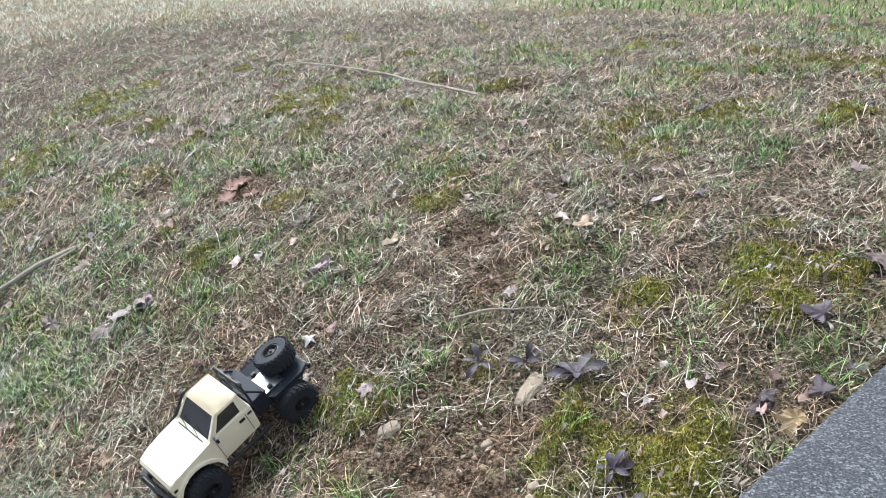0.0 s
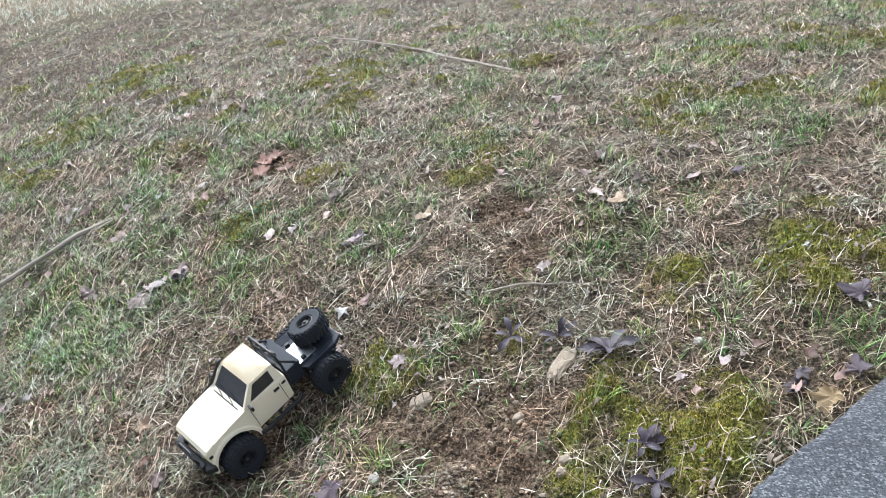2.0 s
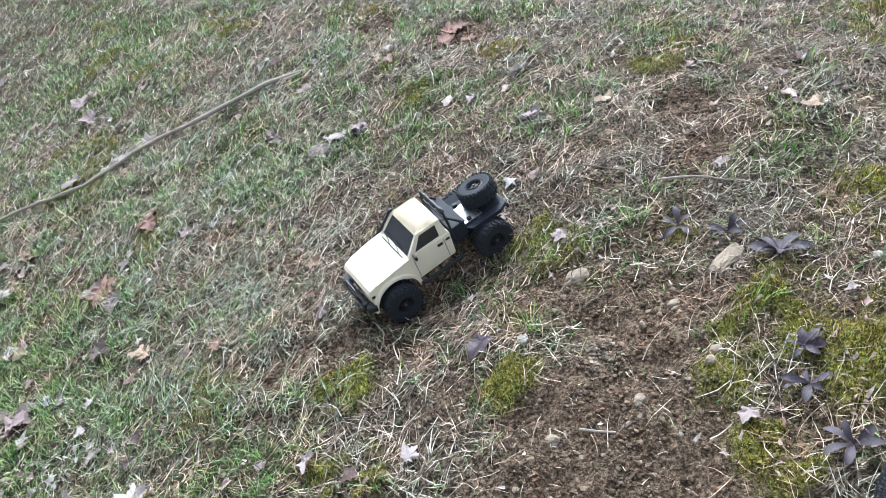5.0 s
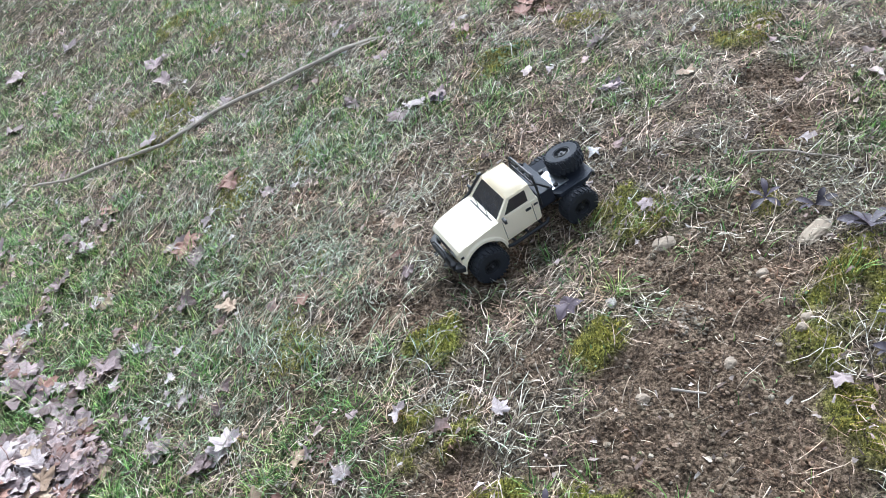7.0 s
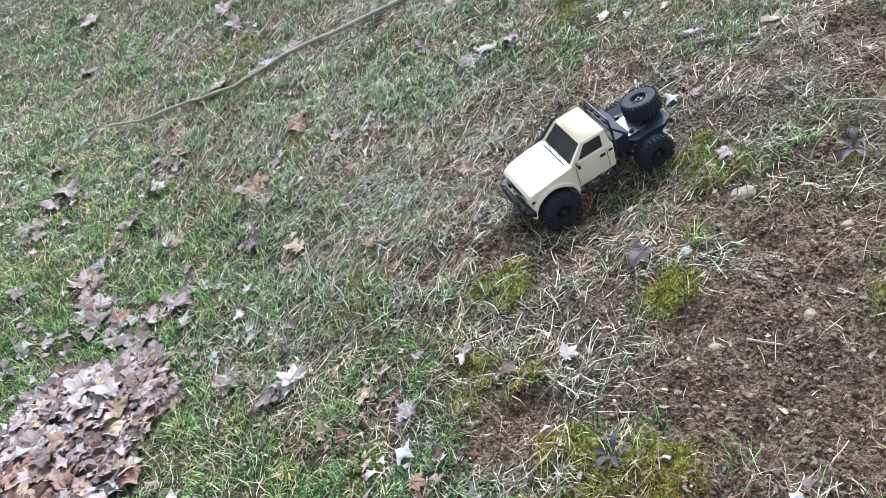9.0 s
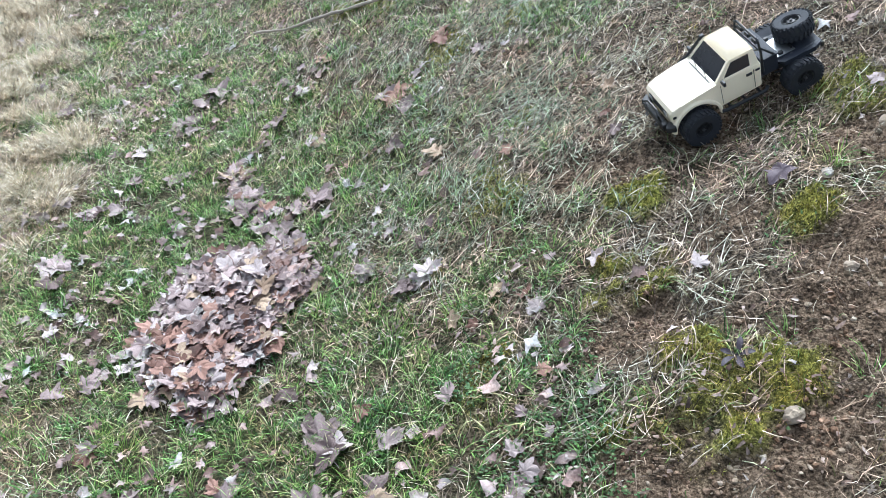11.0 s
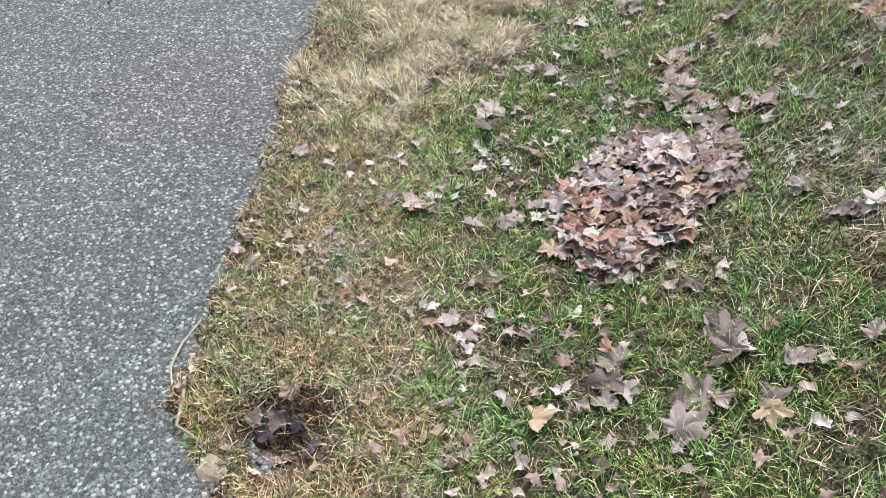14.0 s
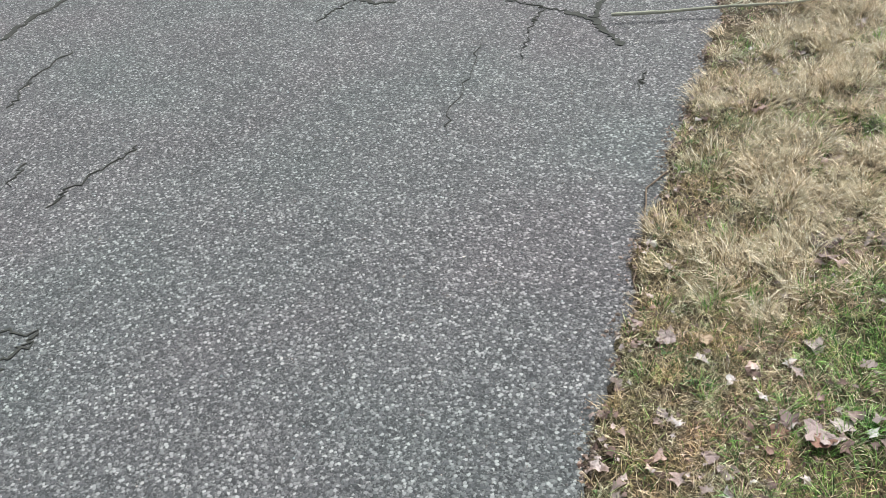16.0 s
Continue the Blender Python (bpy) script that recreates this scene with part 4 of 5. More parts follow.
scatter_leaves("mauve", (
    (-2.15, 1.61, 0.094), (-2.20, 1.72, 0.086), (-1.61, 1.22, 0.102), (-1.45, 1.26, 0.075), (-2.07, 1.07, 0.073), (-1.94, 1.33, 0.056), (-2.07, 1.24, 0.066),
    (-1.79, 1.62, 0.116), (-1.97, 0.84, 0.111), (-1.72, 0.71, 0.062), (-1.59, 0.50, 0.072), (-1.53, 0.58, 0.065), (-1.55, 0.65, 0.044), (-1.27, 0.25, 0.050),
    (-1.21, 0.22, 0.049), (-1.03, 0.07, 0.045), (-1.07, 0.71, 0.067), (-1.02, 0.47, 0.062), (-0.98, 0.40, 0.097), (-0.92, 0.64, 0.114), (-0.87, 0.61, 0.099),
    (-0.83, 0.49, 0.131), (-0.81, 0.40, 0.116), (-0.87, 0.29, 0.046), (-1.38, -0.17, 0.072), (-1.38, -0.22, 0.059), (-1.30, -0.23, 0.069), (-2.22, 0.82, 0.072),
))
scatter_leaves("mauve", (
    (-2.65, 1.50, 0.101), (-2.57, 1.81, 0.081), (-2.35, 1.91, 0.124), (-2.19, 1.79, 0.128), (-1.91, 1.91, 0.051), (-2.20, 1.60, 0.093), (-2.08, 1.24, 0.076),
    (-1.96, 1.32, 0.084), (-2.05, 1.10, 0.064), (-1.91, 0.78, 0.100), (-2.26, 0.83, 0.093), (-1.74, 0.42, 0.090), (-1.54, 0.55, 0.087), (-1.79, 0.38, 0.076),
    (-1.78, 0.19, 0.060), (-1.75, 0.63, 0.047), (-1.60, 1.23, 0.100), (-1.40, 1.29, 0.095), (-1.33, 1.64, 0.067), (-1.01, 1.22, 0.056), (-0.94, 1.03, 0.066),
    (-0.64, 1.10, 0.036), (-0.70, 0.77, 0.063), (-0.92, 0.63, 0.096), (-0.96, 0.64, 0.061), (-0.73, 0.56, 0.089), (-0.81, 0.50, 0.068), (-1.01, 0.43, 0.096),
))
scatter_leaves("mauve", (
    (-0.47, 0.62, 0.072), (-0.53, 0.75, 0.043), (-1.36, 0.58, 0.069), (-1.21, 0.36, 0.057), (-1.38, 0.42, 0.067), (-1.43, 0.62, 0.050), (-1.07, 2.15, 0.070),
    (-0.88, 2.05, 0.098), (-1.80, 1.76, 0.067), (-1.81, 1.61, 0.075), (-1.32, 1.62, 0.081), (-2.14, 2.72, 0.145), (-2.01, 2.59, 0.115), (-3.08, 3.02, 0.150),
    (-2.77, 2.57, 0.107), (-1.27, 1.48, 0.071), (-1.77, 1.37, 0.107), (-1.41, 1.30, 0.111), (-1.45, 1.26, 0.080), (-1.10, 1.06, 0.069), (-0.97, 1.03, 0.079),
    (-1.00, 1.16, 0.054), (-0.65, 1.45, 0.052), (-1.20, 1.83, 0.066), (-1.08, 2.16, 0.069), (-0.80, 2.10, 0.072), (-0.30, 1.98, 0.063), (0.82, 1.53, 0.072),
))
scatter_leaves("mauve", (
    (0.94, 1.90, 0.057),
))
scatter_leaves("tan", (
    (-1.76, 1.37, 0.128), (-2.09, 0.37, 0.048), (-1.38, 0.58, 0.070), (-1.01, 0.22, 0.081), (-1.39, -0.12, 0.084), (-1.20, -0.18, 0.040), (-1.25, -0.01, 0.047),
    (-2.09, 0.36, 0.050), (-1.77, 1.37, 0.134), (-1.82, 1.93, 0.080), (-1.10, 1.44, 0.068), (-1.57, 1.54, 0.061), (-0.73, 1.03, 0.061), (-0.79, 0.94, 0.055),
    (-0.73, 0.54, 0.089), (-0.73, 1.60, 0.055), (-1.12, 1.45, 0.060), (-0.13, 2.03, 0.060), (-1.12, 3.29, 0.060), (-1.57, 4.51, 0.047), (0.33, 1.87, 0.059),
))
scatter_leaves("russet", (
    (-1.72, 0.41, 0.080), (-1.37, 0.41, 0.086), (-1.36, 0.20, 0.051), (-1.41, 0.04, 0.031), (-1.30, -0.19, 0.058), (-1.78, 0.36, 0.059), (-1.40, 1.70, 0.121),
    (-1.38, 1.92, 0.108), (-0.65, 1.01, 0.048), (-0.73, 0.94, 0.042), (-0.87, 0.71, 0.072), (-1.05, 0.45, 0.049), (-0.54, 0.84, 0.044), (-1.29, 0.29, 0.058),
    (-1.56, 0.10, 0.041), (-1.85, 1.95, 0.080), (-1.40, 1.70, 0.119), (-0.69, 1.50, 0.040), (-0.90, 1.41, 0.055), (-1.36, 1.90, 0.088), (-0.65, 2.54, 0.080),
    (-0.62, 2.58, 0.081), (-0.65, 2.48, 0.079), (-0.58, 2.50, 0.070),
))
scatter_leaves("purple", (
    (-0.79, 2.08, 0.065), (-0.26, 1.29, 0.068), (-0.30, 1.98, 0.074), (0.68, 1.41, 0.078), (0.61, 1.23, 0.056), (0.52, 1.23, 0.045), (0.53, 1.26, 0.036),
    (0.67, 1.26, 0.042), (0.59, 1.92, 0.041), (0.74, 2.45, 0.051), (0.28, 1.19, 0.058), (-1.36, -0.20, 0.07), (-1.30, -0.23, 0.06), (-1.27, -0.15, 0.06), (-1.34, -0.14, 0.05),
))
scatter_leaves("ochre", (
    (0.56, 1.19, 0.074),
))

scatter_leaves("mauve", ((-1.75, 1.37, 0.10), (-1.70, 1.33, 0.11), (-1.64, 1.28, 0.09), (-1.58, 1.27, 0.08), (-1.52, 1.22, 0.09), (-1.49, 1.19, 0.08), (-1.43, 1.18, 0.09)))
scatter_leaves("russet", ((-1.77, 1.40, 0.09), (-1.67, 1.30, 0.08), (-1.55, 1.24, 0.08)))

# the raked heap of leaves on the lawn
PILE = new("leaf_pile")
PILE.location = (-1.38, 0.88, ground_at(-1.38, 0.88))
tagged(PILE, "heap of dry mauve and russet maple leaves", "leaf pile")
prng = random.Random(12)
PILE_EDGE = ((-1.345, 1.158), (-1.21, 1.02), (-1.235, 0.91), (-1.19, 0.83), (-1.23, 0.745), (-1.17, 0.63), (-1.23, 0.585), (-1.40, 0.615), (-1.52, 0.71), (-1.585, 0.86), (-1.61, 1.0), (-1.50, 1.10))


def pile_depth(x, y):
    """Metres inside the heap's outline; negative outside."""
    best, inside = 9.0, False
    for (x0, y0), (x1, y1) in zip(PILE_EDGE, PILE_EDGE[1:] + PILE_EDGE[:1]):
        t = max(0, min(1, ((x - x0) * (x1 - x0) + (y - y0) * (y1 - y0)) / ((x1 - x0) ** 2 + (y1 - y0) ** 2)))
        best = min(best, math.hypot(x - x0 - t * (x1 - x0), y - y0 - t * (y1 - y0)))
        if (y0 > y) != (y1 > y) and x < x0 + (y - y0) * (x1 - x0) / (y1 - y0):
            inside = not inside
    return best if inside else -best


def mound(deep):
    return 0.050 * min(1, max(0, deep) / 0.15) ** 0.8


count = 0
while count < 292:
    x, y = prng.uniform(-1.64, -1.15), prng.uniform(0.56, 1.18)
    deep = pile_depth(x, y)
    if deep < prng.uniform(-0.02, 0.025):
        continue
    foot = y - 0.4 * (x + 1.4) < 0.80
    kind = prng.choices(("mauve", "russet", "tan", "pale"), (0.34, 0.50, 0.06, 0.10) if foot else (0.58, 0.18, 0.08, 0.16))[0]
    ob = new("leaf", prng.choice(LEAF_MESH[kind]))
    ob.parent = PILE
    k = prng.uniform(0.060, 0.105)
    lift = 0.010 + mound(deep) * (0.45 + 0.55 * count / 292) + prng.uniform(0, 0.006)
    ob.matrix_basis = Matrix.Translation(-PILE.location) @ lie(x, y, lift, prng.uniform(0, 360), prng.uniform(-20, 20), span=0.08) @ Matrix.Diagonal((k, k, 0.9 * k, 1))
    count += 1


# ---- low purple plants ----
def spoon_leaf(material):
    bm = bmesh.new()
    rows = []
    for i in range(6):
        t = i / 5
        w = 0.03 + 0.145 * math.sin(math.pi * min(1, t ** 1.4 * 0.96)) if i else 0.035
        z = 0.32 * math.sin(t * 2.2) * 0.8
        rows.append([bm.verts.new((k * w, t, z + 0.10 * abs(k) * w * 3)) for k in (-1, 0, 1)])
    for a, b in zip(rows, rows[1:]):
        for i in range(2):
            bm.faces.new((a[i], a[i + 1], b[i + 1], b[i]))
    me = bpy.data.meshes.new("leaf")
    bm.to_mesh(me)
    bm.free()
    me.materials.append(material)
    me.polygons.foreach_set("use_smooth", [True] * len(me.polygons))
    return me


SPOON = spoon_leaf(PLANT)
for x, y, size, n in ((0.075, 1.53, 0.040, 5), (0.165, 1.505, 0.043, 6), (0.25, 1.42, 0.055, 8), (0.28, 1.195, 0.036, 5), (0.29, 1.13, 0.038, 6), (0.34, 1.02, 0.043, 6), (-0.21, 0.89, 0.036, 5)):
    plant = tagged(new("purple_plant"), "low dark purple rosette plant in the moss", "plant", "purple plants")
    plant.matrix_basis = lie(x, y, -0.002)
    for i in range(n):
        leaf = new("leaf", SPOON)
        leaf.parent = plant
        k = size * prng.uniform(0.75, 1.15)
        leaf.matrix_basis = pose(0, 0, 0.010, prng.uniform(-14, 22), prng.uniform(-25, 25), 360 * i / n + prng.uniform(-22, 22)) @ Matrix.Diagonal((k, k, k, 1))


# ---- sticks and stones ----
def stick(name, label, pts, r0, r1, material=BARK, lift=0.018, spurs=0):
    rng = random.Random(len(pts) * 7 + int(100 * abs(pts[0][0])))
    path = []
    for (x0, y0), (x1, y1) in zip(pts, pts[1:]):
        steps = max(2, int(math.hypot(x1 - x0, y1 - y0) / 0.03))
        for i in range(steps):
            t = i / steps
            path.append((x0 + (x1 - x0) * t, y0 + (y1 - y0) * t))
    path.append(pts[-1])
    z = [max(ground_at(x, y), float(drive_height(np.array([x]), np.array([y]))[0]) if float(lawn_side(np.array([x]), np.array([y]))[0]) < 0.02 else -9) for x, y in path]
    z = [sum(z[max(0, i - 4):i + 5]) / len(z[max(0, i - 4):i + 5]) + lift for i in range(len(z))]
    line = [Vector((x + rng.uniform(-1, 1) * r0 * 0.5, y + rng.uniform(-1, 1) * r0 * 0.5, q)) for (x, y), q in zip(path, z)]
    n = len(line)
    radii = [(r0 + (r1 - r0) * i / (n - 1)) * rng.uniform(0.86, 1.12) for i in range(n)]
    ob = part(name, tube(bmesh.new(), line, radii, 7), material, None, smooth=True)
    for i in range(spurs):
        p = line[int(n * (0.2 + 0.6 * i / max(1, spurs)))]
        a = rng.uniform(0, 6.28)
        part("side_twig", tube(bmesh.new(), (p, p + Vector((math.cos(a), math.sin(a), 0.35)) * 0.03, p + Vector((math.cos(a + 0.3), math.sin(a + 0.3), 0.2)) * 0.065), (r0 * 0.5, r0 * 0.4, r0 * 0.25), 5), material, ob)
    return tagged(ob, label, "stick")


stick("fallen_branch", "long bare grey branch lying down the bank", ((-1.11, 2.525), (-1.25, 2.43), (-1.395, 2.35), (-1.56, 2.30), (-1.68, 2.25), (-1.76, 2.165), (-1.91, 2.165), (-2.05, 2.155), (-2.26, 2.09)), 0.0085, 0.005, lift=0.026, spurs=2)
stick("fallen_branch", "pale thin branch lying across the bank top", ((-0.66, 3.89), (-0.43, 3.65), (-0.23, 3.44), (-0.09, 3.22), (0.03, 3.08), (0.12, 2.97)), 0.0045, 0.0065, lift=0.010, spurs=1)
stick("fallen_branch", "greenish grey branch lying over the driveway edge", ((-3.99, 1.12), (-3.92, 1.28), (-3.84, 1.46), (-3.66, 1.72), (-3.57, 1.96)), 0.0085, 0.004, GREY_BARK, 0.034, 2)
stick("twig", "short pale twig lying on the bank", ((-1.12, 2.54), (-1.13, 2.48), (-1.15, 2.40)), 0.004, 0.003)
stick("twig", "thin brown twig beside the truck", ((-0.155, 1.736), (-0.025, 1.698), (0.083, 1.696)), 0.0016, 0.0010, DARK_BARK, 0.010)
stick("twig", "short twig on bare soil", ((-0.05, 1.08), (0.01, 1.09)), 0.003, 0.002)
stick("twig", "thin twig among purple plants", ((0.02, 1.63), (0.09, 1.65), (0.18, 1.64), (0.24, 1.61)), 0.0022, 0.0016)
stick("vine", "dry brown vine along the driveway edge", ((-2.82, 0.70), (-2.77, 0.60), (-2.64, 0.52), (-2.50, 0.50), (-2.44, 0.50)), 0.003, 0.003, DARK_BARK, 0.006)
stick("vine", "dry looping vine along the driveway edge", ((-2.46, 0.47), (-2.46, 0.40), (-2.38, 0.34), (-2.32, 0.32)), 0.0025, 0.0025, DARK_BARK, 0.006)
stick("vine", "dry looping vine at the lawn corner", ((-1.70, -0.20), (-1.66, -0.26), (-1.61, -0.31), (-1.52, -0.34)), 0.0025, 0.0025, BARK, 0.006)
stick("broken_twig", "pale broken twig at the lawn corner", ((-1.54, -0.30), (-1.44, -0.36), (-1.36, -0.33)), 0.004, 0.004, STONE, 0.010)

for x, y, size, turn, material, words in (
        (0.163, 1.432, (0.040, 0.090, 0.018), -35, STONE, "flat tan stone half buried in the bank"), (-0.105, 1.445, (0.048, 0.032, 0.014), 10, STONE, "flat tan stone in bare soil"),
        (-0.45, 1.45, (0.024, 0.020, 0.016), 0, PALE_STONE, "small pale pebble in bare soil"),
        (0.08, 1.34, (0.024, 0.020, 0.018), 40, STONE, "small tan pebble in bare soil"), (0.04, 1.14, (0.026, 0.020, 0.016), 70, STONE, "small tan pebble in bare soil"),
        (-0.18, 1.29, (0.022, 0.024, 0.018), 15, PALE_STONE, "small pale pebble in bare soil"), (-0.09, 1.09, (0.028, 0.022, 0.020), 5, STONE, "small tan pebble in bare soil"),
        (0.15, 1.21, (0.026, 0.022, 0.018), 80, STONE, "small tan pebble in bare soil"), (0.14, 1.18, (0.020, 0.018, 0.014), 30, STONE, "small tan pebble in bare soil"),
        (-0.844, 2.523, (0.040, 0.030, 0.020), 20, PALE_STONE, "pale white stone lying in thatch"), (-1.31, -0.345, (0.070, 0.055, 0.018), 15, STONE, "broken concrete lump at the lawn corner"),
        (-1.415, -0.365, (0.020, 0.060, 0.016), 30, PALE_STONE, "pale stone splinter at the driveway edge"), (-2.495, 0.465, (0.026, 0.020, 0.016), 0, PALE_STONE, "white pebble on the driveway edge"),
        (-2.35, 0.325, (0.022, 0.018, 0.014), 50, PALE_STONE, "white pebble on the driveway edge"), (-0.10, 0.80, (0.034, 0.028, 0.022), 50, STONE, "grey pebble in bare soil"),
        (0.40, 1.39, (0.022, 0.018, 0.014), 0, PALE_STONE, "small pale pebble in thatch"), (-1.55, 0.62, (0.020, 0.016, 0.010), 0, PALE_STONE, "white pebble in the lawn")):
    ob = part("stone", rough_stone(bmesh.new(), size, 10 * x + y, 3, 0.3), material, None)
    ob.matrix_basis = lie(x, y, size[2] * 0.12, turn)
    tagged(ob, words, "stone", "stones")


def crack(pts, wide):
    """A jagged filled crack in the asphalt."""
    rng = random.Random(int(100 * abs(pts[0][0] + pts[0][1])))
    line = []
    for (x0, y0), (x1, y1) in zip(pts, pts[1:]):
        for i in range(8):
            t = i / 8
            line.append((x0 + (x1 - x0) * t + rng.uniform(-1, 1) * 0.018, y0 + (y1 - y0) * t + rng.uniform(-1, 1) * 0.018))
    line.append(pts[-1])
    bm, rows = bmesh.new(), []
    for i, (x, y) in enumerate(line):
        x1, y1 = line[min(i + 1, len(line) - 1)]
        x0, y0 = line[max(i - 1, 0)]
        w = Vector((y0 - y1, x1 - x0, 0)).normalized() * wide * rng.uniform(0.3, 1.0) * (0.3 if i in (0, len(line) - 1) else 1)
        p = Vector((x, y, float(drive_height(np.array([x]), np.array([y]))[0]) + 0.004))
        rows.append((bm.verts.new(p - w - Vector((0, 0, 0.008))), bm.verts.new(p - w), bm.verts.new(p + w), bm.verts.new(p + w - Vector((0, 0, 0.008)))))
    for a, b in zip(rows, rows[1:]):
        for i in range(3):
            bm.faces.new((a[i], a[i + 1], b[i + 1], b[i]))
    part("crack", bm, CRACK, driveway, "dark filled crack")


crack(((-4.95, -1.62), (-5.16, -1.46), (-5.39, -1.33), (-5.56, -1.18), (-5.9, -1.0)), 0.0180)
crack(((-4.40, -1.38), (-4.55, -1.33), (-4.71, -1.26), (-4.86, -1.13)), 0.0042)
crack(((-3.74, -1.35), (-3.88, -1.29)), 0.0042)
crack(((-3.55, -1.20), (-3.61, -1.15), (-3.74, -0.98), (-3.83, -0.90)), 0.0034)
crack(((-2.70, -1.38), (-2.78, -1.31), (-2.83, -1.25), (-2.87, -1.22)), 0.0059)
crack(((-2.87, -1.22), (-2.92, -1.32), (-2.98, -1.42)), 0.0034)
crack(((-4.63, -0.05), (-4.72, 0.06), (-4.80, 0.18)), 0.0034)
crack(((-4.80, 0.20), (-4.71, 0.25), (-4.68, 0.35)), 0.0120)
crack(((-4.45, 0.80), (-4.36, 0.89), (-4.28, 0.93), (-4.20, 1.00), (-4.06, 1.07)), 0.0042)
crack(((-4.20, 1.00), (-4.06, 1.07), (-3.97, 1.06), (-3.89, 1.05)), 0.0195)
crack(((-3.89, 1.05), (-3.82, 1.05), (-3.75, 1.04)), 0.0135)
crack(((-4.28, 0.93), (-4.20, 0.87), (-4.14, 0.82)), 0.0042)
crack(((-4.06, 1.07), (-4.15, 1.14), (-4.32, 1.26)), 0.0150)
crack(((-3.38, 0.90), (-3.43, 0.95), (-3.48, 1.00)), 0.0038)
crack(((-3.42, 0.15), (-3.62, 0.28), (-3.84, 0.41), (-4.10, 0.56)), 0.0017)
crack(((-4.14, 0.82), (-4.0, 0.72), (-3.80, 0.62)), 0.0017)


# ---- grass, straw, moss and crumbs: what nobody could count ----
def drop(n, box2, weight, seed):
    """n places on the plan, thick where the weight is high."""
    rng = np.random.default_rng(seed)
    out, have = [], 0
    while have < n:
        p = rng.uniform((box2[0], box2[2]), (box2[1], box2[3]), (n, 2))
        soil, moss, green, blond, far, d, s = masks(p[:, 0], p[:, 1])
        w = weight(soil, moss, green, blond, far, d, s, p[:, 0], p[:, 1]) * (d > 0.004) * (in_slab(p[:, 0], p[:, 1]) < 0.3)
        p = p[rng.uniform(0, 1, n) < w]
        out.append(p)
        have += len(p)
    return np.concatenate(out)[:n], rng


def blades(name, places, rng, length, width, lean0, lean1, curl, material, label, category, seg=3, hug=False, lift=0.0, facing=None):
    """Tapered ribbons: each leans from lean0 to lean1 degrees off the vertical, and bends or kinks sideways."""
    n = len(places)
    az = rng.uniform(0, 2 * np.pi, n) if facing is None else facing + rng.normal(0, 0.5, n)
    L, W = rng.uniform(*length, n), rng.uniform(*width, n)
    a0, a1 = np.radians(rng.uniform(*lean0, n)), np.radians(rng.uniform(*lean1, n))
    bend = rng.uniform(-curl, curl, n) * 0.7
    x, y, h = places[:, 0].copy(), places[:, 1].copy(), np.full(n, lift) + (rng.uniform(0, 0.012, n) if hug else 0)
    z0 = height(x, y)
    verts = np.zeros((n, 2 * seg + 1, 3))
    for k in range(seg + 1):
        t = k / seg
        w = W * (1 - 0.35 * t) / 2
        zz = (height(x, y) if hug else z0) + h
        px, py = -np.sin(az) * w, np.cos(az) * w
        if k < seg:
            verts[:, 2 * k] = np.stack([x + px, y + py, zz], 1)
            verts[:, 2 * k + 1] = np.stack([x - px, y - py, zz], 1)
        else:
            verts[:, 2 * seg] = np.stack([x, y, zz], 1)
        a = a0 + (a1 - a0) * t
        x, y, h = x + np.cos(az) * np.sin(a) * L / seg, y + np.sin(az) * np.sin(a) * L / seg, h + np.cos(a) * L / seg
        if hug:
            h = np.maximum(h, 0.001)
        az = az + bend / seg + rng.normal(0, 0.35 * curl / seg, n)
    first = np.arange(n)[:, None] * (2 * seg + 1)
    quads = np.concatenate([np.zeros((n, 0), int)] + [first + np.array([2 * k, 2 * k + 1, 2 * k + 3, 2 * k + 2]) for k in range(seg - 1)], 1)
    tips = first + np.array([2 * seg - 2, 2 * seg - 1, 2 * seg])
    loops = np.concatenate([quads, tips], 1).ravel()
    per = 4 * (seg - 1) + 3
    starts = (np.arange(n)[:, None] * per + np.array([4 * k for k in range(seg)])[None]).ravel()
    return tagged(new(name, raw_mesh(name, verts.reshape(-1, 3), loops, starts, material, True)), label, category, kind="stuff")


def tufts(places, rng, each, spread, combed=0.0):
    """Blades gathered in tufts round the places, and the way each leans: outwards, or as far as it is combed, with its tuft."""
    a = rng.uniform(0, 2 * np.pi, len(places) * each)
    r = spread * np.sqrt(rng.uniform(0, 1, len(a)))
    p = np.repeat(places, each, 0) + np.stack([np.cos(a) * r, np.sin(a) * r], 1)
    if combed:
        own = np.repeat(rng.uniform(0, 2 * np.pi, len(places)), each)
        a = np.arctan2((1 - combed) * np.sin(a) + combed * np.sin(own), (1 - combed) * np.cos(a) + combed * np.cos(own))
    keep = (lawn_side(p[:, 0], p[:, 1]) > -0.02) & (in_slab(p[:, 0], p[:, 1]) < 0.3)
    return p[keep], a[keep]


NEAR = (-3.5, 1.6, -0.5, 4.4)


def nearness(x, y):
    return 1 - 0.75 * ease(np.hypot(x, y), 2.4, 4.6)


